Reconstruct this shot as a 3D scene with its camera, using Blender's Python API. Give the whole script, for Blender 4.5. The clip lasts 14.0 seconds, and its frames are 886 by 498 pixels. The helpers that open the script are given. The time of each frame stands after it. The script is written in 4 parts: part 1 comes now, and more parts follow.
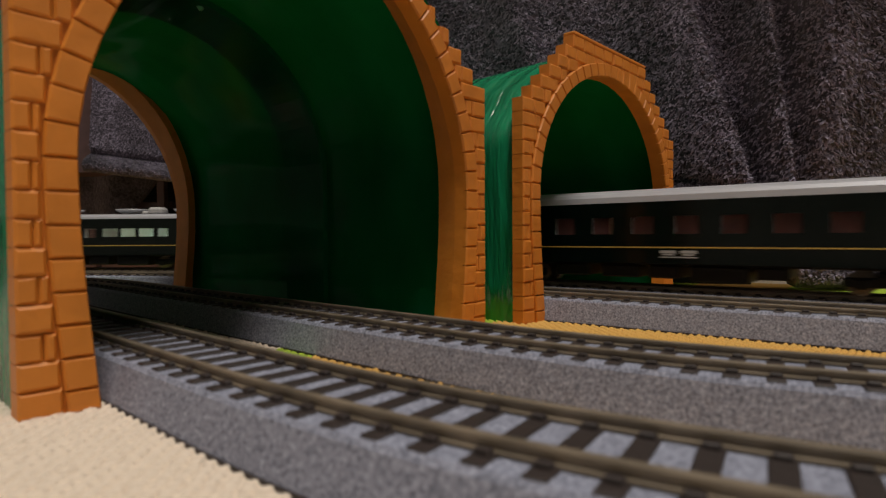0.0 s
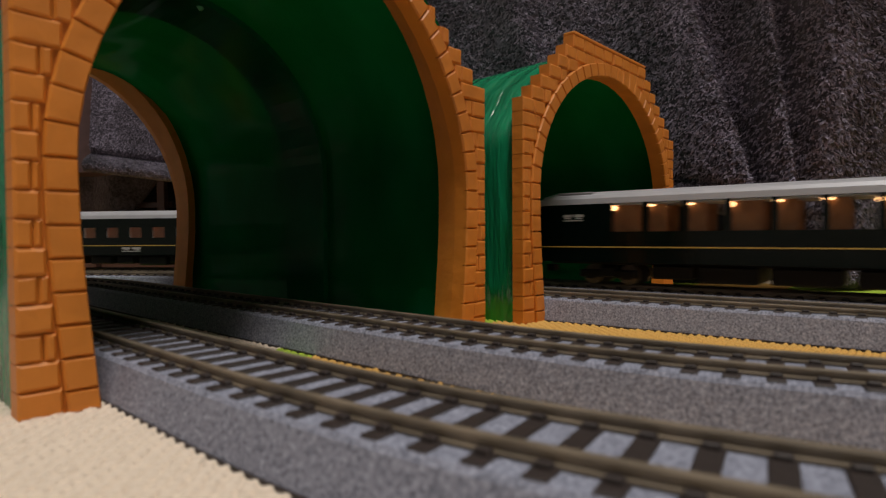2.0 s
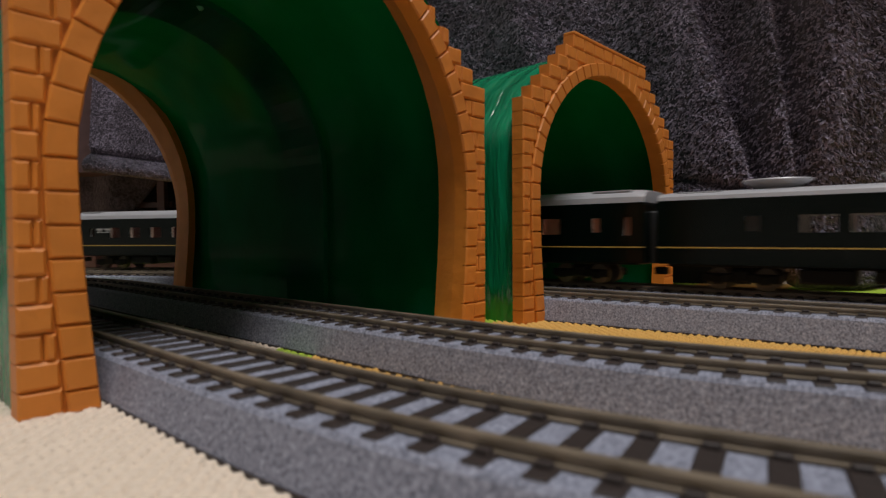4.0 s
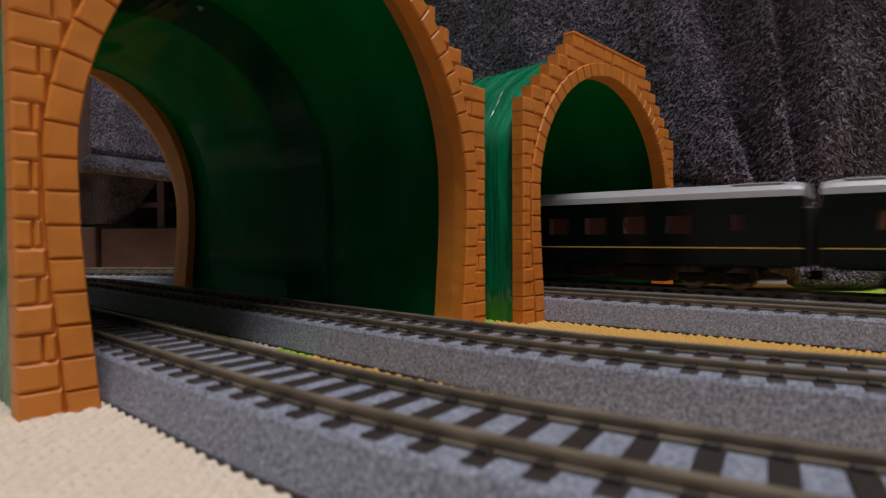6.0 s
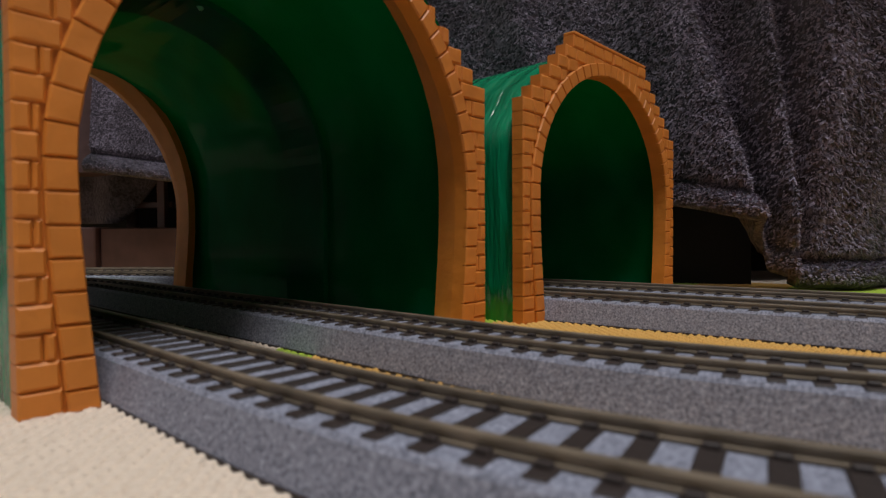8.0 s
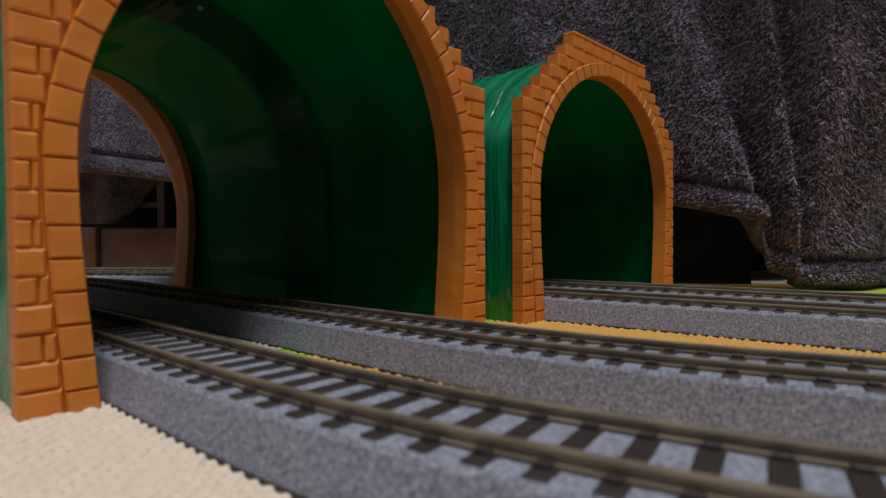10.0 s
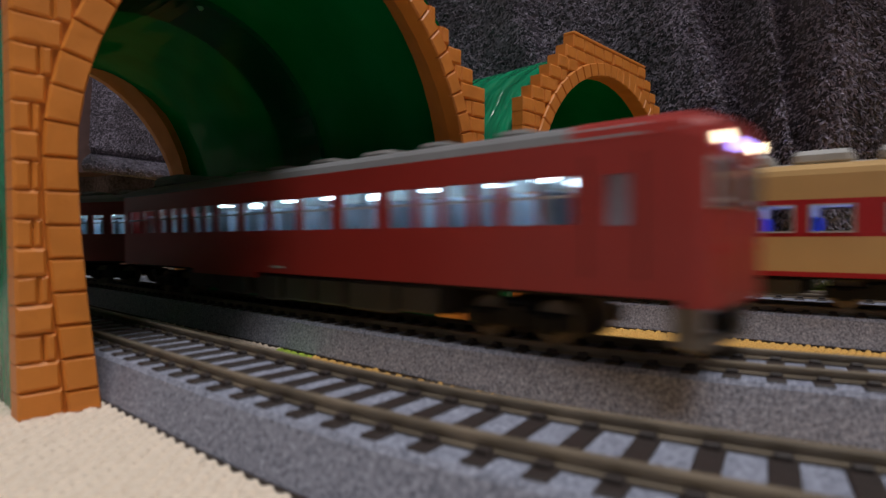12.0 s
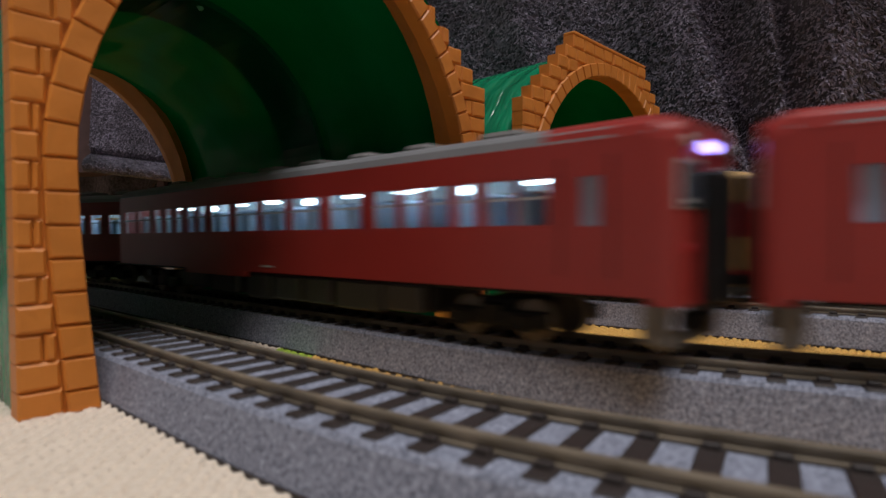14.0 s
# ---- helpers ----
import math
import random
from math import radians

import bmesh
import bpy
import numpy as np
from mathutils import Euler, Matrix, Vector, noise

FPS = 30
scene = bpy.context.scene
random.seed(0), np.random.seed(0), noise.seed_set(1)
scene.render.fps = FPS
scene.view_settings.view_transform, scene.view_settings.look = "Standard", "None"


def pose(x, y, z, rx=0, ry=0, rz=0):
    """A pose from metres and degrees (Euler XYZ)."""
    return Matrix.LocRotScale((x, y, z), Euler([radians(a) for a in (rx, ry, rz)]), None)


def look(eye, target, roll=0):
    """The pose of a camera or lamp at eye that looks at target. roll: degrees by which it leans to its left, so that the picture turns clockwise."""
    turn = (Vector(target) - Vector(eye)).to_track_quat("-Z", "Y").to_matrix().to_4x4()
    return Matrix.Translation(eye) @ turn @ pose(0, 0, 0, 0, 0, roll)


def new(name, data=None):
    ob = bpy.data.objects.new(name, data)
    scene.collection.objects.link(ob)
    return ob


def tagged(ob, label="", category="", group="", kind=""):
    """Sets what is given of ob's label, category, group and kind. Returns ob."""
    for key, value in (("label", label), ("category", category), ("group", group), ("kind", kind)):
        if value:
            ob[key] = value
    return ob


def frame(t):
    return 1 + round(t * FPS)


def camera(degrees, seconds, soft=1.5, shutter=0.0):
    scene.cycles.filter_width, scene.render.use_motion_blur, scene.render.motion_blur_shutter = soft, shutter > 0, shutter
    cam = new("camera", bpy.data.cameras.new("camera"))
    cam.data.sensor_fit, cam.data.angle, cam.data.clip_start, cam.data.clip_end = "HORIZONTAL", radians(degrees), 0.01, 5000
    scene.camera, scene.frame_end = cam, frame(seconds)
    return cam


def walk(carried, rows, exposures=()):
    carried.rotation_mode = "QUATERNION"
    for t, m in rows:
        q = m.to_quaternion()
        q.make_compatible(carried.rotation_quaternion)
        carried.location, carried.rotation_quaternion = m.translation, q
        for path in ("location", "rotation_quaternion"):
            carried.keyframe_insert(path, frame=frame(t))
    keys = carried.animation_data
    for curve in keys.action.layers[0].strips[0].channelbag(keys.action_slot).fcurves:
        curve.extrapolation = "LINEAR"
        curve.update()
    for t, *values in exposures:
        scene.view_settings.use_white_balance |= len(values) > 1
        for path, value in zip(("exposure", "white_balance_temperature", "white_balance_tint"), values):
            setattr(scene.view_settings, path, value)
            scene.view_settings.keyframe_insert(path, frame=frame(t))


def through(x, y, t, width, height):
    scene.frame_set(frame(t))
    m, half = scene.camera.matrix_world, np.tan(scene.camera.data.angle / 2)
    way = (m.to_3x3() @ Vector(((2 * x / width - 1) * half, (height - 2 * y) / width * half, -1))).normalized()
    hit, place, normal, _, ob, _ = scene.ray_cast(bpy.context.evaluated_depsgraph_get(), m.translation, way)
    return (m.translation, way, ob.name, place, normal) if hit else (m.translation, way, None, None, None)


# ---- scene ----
MM = 0.001
EYE = (0.0, 0.0, 20.8)          # millimetres, floor at zero
cam = camera(74.1, 14.0, soft=1.25, shutter=0.5)
_c = look((0, 0, EYE[2] * MM), (0, 1, EYE[2] * MM - math.tan(0.0224)), -0.39)
cam.data.dof.use_dof = True
cam.data.dof.focus_distance = 0.21
cam.data.dof.aperture_fstop = 44.0
walk(cam, [(0.0, _c), (14.0, _c)], [(0.0, 0.0, 7350, 10), (1.2, 0.0, 7250, 10), (3.0, 0.0, 6900, 10), (5.4, 0.0, 6600, 10), (14.0, 0.0, 6500, 10)])

# ---- world and light ----
world = bpy.data.worlds.new("world")
scene.world = world
world.use_nodes = True
world.node_tree.nodes["Background"].inputs[0].default_value = (0.9, 0.95, 1.0, 1)
world.node_tree.nodes["Background"].inputs[1].default_value = 0.008
scene.view_settings.exposure = 0.0


def area_lamp(name, at, to, size, watts, colour):
    la = bpy.data.lights.new(name, "AREA")
    la.shape, la.size, la.energy, la.color = "DISK", size, watts, colour
    ob = new(name, la)
    ob.matrix_world = look(at, to)
    return ob


area_lamp("ceiling_lamp_light", (0.25, -0.52, 2.22), (0.05, 0.1, 0), 0.9, 40.5, (0.985, 0.985, 1.0))


# ---- materials ----
def mat(name, colour, rough=0.5, metal=0.0, grain=0.15, size=0.004, bump=0.0, emit=0.0, coat=0.0):
    """A painted, moulded or woven surface: two scales of tone, fine relief. size: metres of the grain."""
    m = bpy.data.materials.new(name)
    m.use_nodes = True
    nt = m.node_tree
    b = nt.nodes["Principled BSDF"]
    b.inputs["Roughness"].default_value, b.inputs["Metallic"].default_value = rough, metal
    b.inputs["Coat Weight"].default_value = coat
    co = nt.nodes.new("ShaderNodeTexCoord")
    fine, broad = nt.nodes.new("ShaderNodeTexNoise"), nt.nodes.new("ShaderNodeTexNoise")
    fine.inputs["Scale"].default_value, fine.inputs["Detail"].default_value = 1 / size, 4
    broad.inputs["Scale"].default_value, broad.inputs["Detail"].default_value = 0.12 / size, 3
    for n in (fine, broad):
        nt.links.new(co.outputs["Object"], n.inputs["Vector"])
    add = nt.nodes.new("ShaderNodeMath")
    add.operation = "ADD"
    nt.links.new(fine.outputs[0], add.inputs[0])
    nt.links.new(broad.outputs[0], add.inputs[1])
    ramp = nt.nodes.new("ShaderNodeValToRGB")
    lo = [c * (1 - grain) for c in colour]
    hi = [min(1, c * (1 + grain)) for c in colour]
    ramp.color_ramp.elements[0].position, ramp.color_ramp.elements[1].position = 0.36, 0.64
    ramp.color_ramp.elements[0].color, ramp.color_ramp.elements[1].color = (*lo, 1), (*hi, 1)
    half = nt.nodes.new("ShaderNodeMath")
    half.operation, half.inputs[1].default_value = "MULTIPLY", 0.5
    nt.links.new(add.outputs[0], half.inputs[0])
    nt.links.new(half.outputs[0], ramp.inputs[0])
    nt.links.new(ramp.outputs[0], b.inputs["Base Color"])
    if bump:
        bp = nt.nodes.new("ShaderNodeBump")
        bp.inputs["Strength"].default_value, bp.inputs["Distance"].default_value = bump, size
        nt.links.new(fine.outputs[0], bp.inputs["Height"])
        nt.links.new(bp.outputs[0], b.inputs["Normal"])
    if emit:
        b.inputs["Emission Color"].default_value = (*colour, 1)
        b.inputs["Emission Strength"].default_value = emit
    return m


def node_setup(m):
    return m.node_tree, m.node_tree.nodes["Principled BSDF"]


def thin_plastic(m, share, colour):
    """Lets some light through a thin moulded wall."""
    nt, b = node_setup(m)
    tr, mix, out = nt.nodes.new("ShaderNodeBsdfTranslucent"), nt.nodes.new("ShaderNodeMixShader"), nt.nodes["Material Output"]
    tr.inputs[0].default_value = (*colour, 1)
    mix.inputs[0].default_value = share
    nt.links.new(b.outputs[0], mix.inputs[1])
    nt.links.new(tr.outputs[0], mix.inputs[2])
    nt.links.new(mix.outputs[0], out.inputs[0])
    return m


def glass(name, colour, rough=0.02):
    m = bpy.data.materials.new(name)
    m.use_nodes = True
    nt, b = node_setup(m)
    b.inputs["Base Color"].default_value = (*colour, 1)
    b.inputs["Transmission Weight"].default_value = 1.0
    b.inputs["Roughness"].default_value = rough
    b.inputs["IOR"].default_value = 1.15
    return m


def speckled(name, dark, mid, light, size):
    """Moulded ballast: specks of three tones and grit relief."""
    m = bpy.data.materials.new(name)
    m.use_nodes = True
    nt, b = node_setup(m)
    b.inputs["Roughness"].default_value = 0.85
    co = nt.nodes.new("ShaderNodeTexCoord")
    no, br, fl = (nt.nodes.new("ShaderNodeTexNoise") for _ in range(3))
    no.inputs["Scale"].default_value, no.inputs["Detail"].default_value, no.inputs["Roughness"].default_value = 0.5 / size, 5, 0.7
    br.inputs["Scale"].default_value, br.inputs["Detail"].default_value = 0.12 / size, 3
    fl.inputs["Scale"].default_value, fl.inputs["Detail"].default_value = 1.1 / size, 2
    for n in (no, br, fl):
        nt.links.new(co.outputs["Object"], n.inputs["Vector"])
    a = nt.nodes.new("ShaderNodeMath")
    a.operation, a.inputs[1].default_value = "MULTIPLY_ADD", 0.92
    c = nt.nodes.new("ShaderNodeMath")
    c.operation, c.inputs[1].default_value = "MULTIPLY", 0.08
    nt.links.new(no.outputs[0], a.inputs[0])
    nt.links.new(br.outputs[0], c.inputs[0])
    nt.links.new(c.outputs[0], a.inputs[2])
    ramp = nt.nodes.new("ShaderNodeValToRGB")
    e = ramp.color_ramp.elements
    e[0].position, e[0].color = 0.36, (*dark, 1)
    e[1].position, e[1].color = 0.66, (*light, 1)
    k = e.new(0.5)
    k.color = (*mid, 1)
    nt.links.new(a.outputs[0], ramp.inputs[0])
    nt.links.new(ramp.outputs[0], b.inputs["Base Color"])
    bp = nt.nodes.new("ShaderNodeBump")
    bp.inputs["Strength"].default_value, bp.inputs["Distance"].default_value = 0.35, size
    nt.links.new(fl.outputs[0], bp.inputs["Height"])
    nt.links.new(bp.outputs[0], b.inputs["Normal"])
    return m


def rug_material():
    """Woven loops about two millimetres long; beige, yellow and lime fields."""
    m = bpy.data.materials.new("rug_weave")
    m.use_nodes = True
    nt, b = node_setup(m)
    b.inputs["Roughness"].default_value = 0.95
    co = nt.nodes.new("ShaderNodeTexCoord")

    def along(v):
        d = nt.nodes.new("ShaderNodeVectorMath")
        d.operation, d.inputs[1].default_value = "DOT_PRODUCT", v
        nt.links.new(co.outputs["Object"], d.inputs[0])
        return d.outputs["Value"]

    def math_node(op, a, v):
        n = nt.nodes.new("ShaderNodeMath")
        n.operation = op
        nt.links.new(a, n.inputs[0])
        if isinstance(v, float):
            n.inputs[1].default_value = v
        else:
            nt.links.new(v, n.inputs[1])
        return n.outputs[0]

    def mix(fac, a, c):
        n = nt.nodes.new("ShaderNodeMix")
        n.data_type = "RGBA"
        nt.links.new(fac, n.inputs[0])
        for val, sock in ((a, n.inputs[6]), (c, n.inputs[7])):
            if isinstance(val, tuple):
                sock.default_value = (*val, 1)
            else:
                nt.links.new(val, sock)
        return n.outputs[2]

    u, v = along((0.7407, -0.6718, 0)), along((0.6718, 0.7407, 0))
    def between(a, lo, hi):
        return math_node("MULTIPLY", math_node("GREATER_THAN", a, lo), math_node("LESS_THAN", a, hi))

    lime = math_node("MAXIMUM", math_node("MAXIMUM", between(u, -0.094, -0.084), between(u, -0.29, -0.24)), math_node("MULTIPLY", between(v, 0.236, 0.268), math_node("GREATER_THAN", u, -0.052)))
    field = mix(lime, (0.66, 0.38, 0.10), (0.36, 0.50, 0.05))
    plain = math_node("MAXIMUM", math_node("LESS_THAN", v, 0.034), math_node("GREATER_THAN", v, 0.268))
    plain = math_node("MAXIMUM", plain, math_node("GREATER_THAN", u, 0.30))
    plain = math_node("MAXIMUM", plain, between(u, -0.24, -0.094))
    base = mix(plain, field, (0.78, 0.66, 0.54))
    loops = nt.nodes.new("ShaderNodeTexBrick")
    loops.inputs["Scale"].default_value = 1.0
    loops.inputs["Brick Width"].default_value, loops.inputs["Row Height"].default_value = 0.0026, 0.0016
    loops.inputs["Mortar Size"].default_value, loops.inputs["Mortar Smooth"].default_value = 0.0004, 1.0
    loops.inputs["Color1"].default_value, loops.inputs["Color2"].default_value = (0.85, 0.85, 0.85, 1), (1, 1, 1, 1)
    loops.inputs["Mortar"].default_value = (0.45, 0.42, 0.40, 1)
    turn = nt.nodes.new("ShaderNodeMapping")
    turn.inputs["Rotation"].default_value = (0, 0, radians(8))
    wob = nt.nodes.new("ShaderNodeTexNoise")
    wob.inputs["Scale"].default_value = 260
    nt.links.new(co.outputs["Object"], wob.inputs["Vector"])
    wsc = nt.nodes.new("ShaderNodeVectorMath")
    wsc.operation = "MULTIPLY_ADD"
    wsc.inputs[1].default_value = (0.0016, 0.0012, 0)
    nt.links.new(wob.outputs["Color"], wsc.inputs[0])
    nt.links.new(co.outputs["Object"], wsc.inputs[2])
    nt.links.new(wsc.outputs[0], turn.inputs[0])
    nt.links.new(turn.outputs[0], loops.inputs["Vector"])
    fuzz = nt.nodes.new("ShaderNodeTexNoise")
    fuzz.inputs["Scale"].default_value, fuzz.inputs["Detail"].default_value = 900, 4
    nt.links.new(co.outputs["Object"], fuzz.inputs["Vector"])
    mul = nt.nodes.new("ShaderNodeMix")
    mul.data_type, mul.blend_type = "RGBA", "MULTIPLY"
    mul.inputs[0].default_value = 0.10
    nt.links.new(base, mul.inputs[6])
    nt.links.new(loops.outputs[0], mul.inputs[7])
    nt.links.new(mul.outputs[2], b.inputs["Base Color"])
    h = math_node("ADD", math_node("MULTIPLY", loops.outputs["Fac"], -1.0), math_node("MULTIPLY", fuzz.outputs[0], 0.6))
    bp = nt.nodes.new("ShaderNodeBump")
    bp.inputs["Strength"].default_value, bp.inputs["Distance"].default_value = 0.25, 0.0006
    nt.links.new(h, bp.inputs["Height"])
    nt.links.new(bp.outputs[0], b.inputs["Normal"])
    return m


ORANGE = mat("orange_plastic", (0.64, 0.212, 0.028), 0.5, grain=0.10, size=0.005, bump=0.10)


def moulded_green(name, colour, through, rough, shine, stretch, relief):
    """Glossy moulded plastic, its relief stretched along the mould."""
    m = thin_plastic(mat(name, colour, rough, grain=0.45, size=0.010, bump=0.10), through, (0.003, 0.32, 0.09))
    nt, b = node_setup(m)
    b.inputs["Specular IOR Level"].default_value = shine
    mp = nt.nodes.new("ShaderNodeMapping")
    mp.inputs["Scale"].default_value = stretch
    nt.links.new([n for n in nt.nodes if n.bl_idname == "ShaderNodeTexCoord"][0].outputs["Object"], mp.inputs[0])
    for n in nt.nodes:
        if n.bl_idname == "ShaderNodeTexNoise":
            nt.links.new(mp.outputs[0], n.inputs["Vector"])
        if n.bl_idname == "ShaderNodeBump":
            n.inputs["Strength"].default_value, n.inputs["Distance"].default_value = relief, 0.004
    return m


# one plastic in two tones: tunnel shade painted into the inner green
SHADEGREEN = moulded_green("green_plastic_shaded", (0.003, 0.14, 0.055), 0.34, 0.2, 0.0, (0.8, 0.45, 0.45), 0.2)
_b = SHADEGREEN.node_tree.nodes["Principled BSDF"]
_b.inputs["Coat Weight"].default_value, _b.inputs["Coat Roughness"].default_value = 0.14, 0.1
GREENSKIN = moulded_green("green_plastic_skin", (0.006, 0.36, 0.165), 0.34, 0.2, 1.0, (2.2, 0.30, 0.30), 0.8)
BALLAST = speckled("ballast", (0.10, 0.108, 0.145), (0.248, 0.264, 0.338), (0.46, 0.48, 0.60), 0.0002)
SLEEPER = mat("sleeper_plastic", (0.030, 0.021, 0.019), 0.6, grain=0.2, size=0.002, bump=0.1)
RAIL = mat("rail_steel", (0.175, 0.138, 0.098), 0.6, 0.15, grain=0.45, size=0.006)
RUG = rug_material()
# ground cloth darker than the pile: shade between tufts put into its colour
TOWEL = mat("towel_shade_ground", (0.070, 0.061, 0.082), 0.95, grain=0.7, size=0.0017, bump=1.0)
TOWEL.node_tree.nodes["Principled BSDF"].inputs["Sheen Weight"].default_value = 0.12
for _n in TOWEL.node_tree.nodes:
    if _n.bl_idname == "ShaderNodeBump":
        _n.inputs["Distance"].default_value = 0.002
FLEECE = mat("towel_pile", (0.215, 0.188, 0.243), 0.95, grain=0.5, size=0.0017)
_nt, _b = node_setup(FLEECE)
_b.inputs["Sheen Weight"].default_value = 0.1
_b.inputs["Specular IOR Level"].default_value = 0.1
_geo, _tone, _mul = _nt.nodes.new("ShaderNodeNewGeometry"), _nt.nodes.new("ShaderNodeMapRange"), _nt.nodes.new("ShaderNodeVectorMath")
_tone.inputs["To Min"].default_value, _tone.inputs["To Max"].default_value = 0.65, 1.3
_mul.operation = "SCALE"
_nt.links.new(_geo.outputs["Random Per Island"], _tone.inputs["Value"])
_nt.links.new(_b.inputs["Base Color"].links[0].from_socket, _mul.inputs[0])
_nt.links.new(_tone.outputs[0], _mul.inputs["Scale"])
_nt.links.new(_mul.outputs[0], _b.inputs["Base Color"])
WALL = mat("wall_paper", (0.50, 0.50, 0.50), 0.9, grain=0.05, size=0.01, bump=0.1)
DARKWOOD = mat("dark_wood", (0.085, 0.045, 0.045), 0.45, grain=0.25, size=0.01)
CARGREEN = mat("car_green", (0.0028, 0.0062, 0.0048), 0.16, grain=0.1, size=0.01)
CARSILVER = mat("car_silver_roof", (0.46, 0.46, 0.49), 0.42, 0.2, grain=0.06, size=0.006)
CARYELLOW = mat("car_yellow_line", (0.62, 0.40, 0.09), 0.4, grain=0.05)
CARRED = mat("car_vermilion", (0.33, 0.030, 0.025), 0.38, grain=0.06, size=0.01)
CARCREAM = mat("car_cream", (0.58, 0.36, 0.15), 0.36, grain=0.06, size=0.01)
CARCRIMSON = mat("car_crimson", (0.40, 0.012, 0.018), 0.36, grain=0.06, size=0.01)
GREYROOF = mat("car_grey_roof", (0.20, 0.20, 0.21), 0.6, grain=0.1, size=0.005)
LIGHTGREY = mat("light_grey_plastic", (0.42, 0.41, 0.40), 0.5, grain=0.08, size=0.004)
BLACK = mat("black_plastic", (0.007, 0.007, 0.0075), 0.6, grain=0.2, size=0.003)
PLOUGH = mat("plough_grey", (0.16, 0.155, 0.15), 0.6, grain=0.2, size=0.003)
GREYGEAR = mat("grey_underfloor", (0.040, 0.040, 0.041), 0.6, grain=0.2, size=0.003)
for _m in (CARGREEN, BLACK):
    _m.node_tree.nodes["Principled BSDF"].inputs["Specular IOR Level"].default_value = 0.25
PANE = glass("window_glass", (0.92, 0.95, 0.96))
CABGLASS = mat("cab_glass", (0.05, 0.06, 0.085), 0.08, grain=0.2, size=0.004)
FROSTED = glass("frosted_glass", (0.85, 0.92, 0.86), 0.6)
TANLINING = mat("tan_interior", (0.11, 0.05, 0.034), 0.7, grain=0.2, size=0.005)
FLOORWOOD = mat("floor_boards", (0.22, 0.13, 0.07), 0.5, grain=0.3, size=0.02)
INTERIOR = mat("pale_interior", (0.55, 0.58, 0.60), 0.7, grain=0.1, size=0.005)
SEATBLUE = mat("blue_seat", (0.02, 0.10, 0.75), 0.6, grain=0.2, size=0.004)
SEATGREY = mat("grey_seat", (0.34, 0.41, 0.52), 0.7, grain=0.25, size=0.004)
CURTAIN = mat("red_brown_curtain", (0.085, 0.022, 0.016), 0.8, grain=0.3, size=0.003)
TAN = mat("tan_curtain", (0.33, 0.15, 0.065), 0.8, grain=0.3, size=0.003)
WHITELED = mat("white_interior_lamp", (0.66, 0.86, 1.0), 0.5, grain=0.0, emit=8.5)
BLUELED = mat("bluish_interior_lamp", (0.55, 0.58, 1.0), 0.5, grain=0.0, emit=4.5)
WARMLED = mat("warm_interior_lamp", (1.0, 0.55, 0.26), 0.5, grain=0.0, emit=3.4)
DIMLED = mat("dim_interior_lamp", (1.0, 0.40, 0.18), 0.5, grain=0.0, emit=0.45)
COOLLED = mat("cool_interior_lamp", (0.85, 1.0, 0.85), 0.5, grain=0.0, emit=8)
SOFTLED = mat("soft_interior_lamp", (1.0, 0.55, 0.34), 0.5, grain=0.0, emit=1.7)
TANCURTAIN = mat("pale_tan_curtain", (0.34, 0.17, 0.11), 0.8, grain=0.3, size=0.003)
HEADLAMP = mat("lit_headlamp", (1.0, 0.80, 0.55), 0.4, grain=0.0, emit=6)
SIGNLAMP = mat("lit_destination_sign", (0.34, 0.28, 1.0), 0.4, grain=0.0, emit=5)


# ---- mesh tools (millimetres in, metres out) ----
def link(name, verts, faces, material, parent=None, label="", smooth=False):
    me = bpy.data.meshes.new(name)
    me.from_pydata([(x * MM, y * MM, z * MM) for x, y, z in verts], [], faces)
    me.update()
    if smooth:
        for p in me.polygons:
            p.use_smooth = True
    if material:
        me.materials.append(material)
    ob = new(name, me)
    if parent:
        ob.parent = parent
    if label:
        ob["label"] = label
    return ob


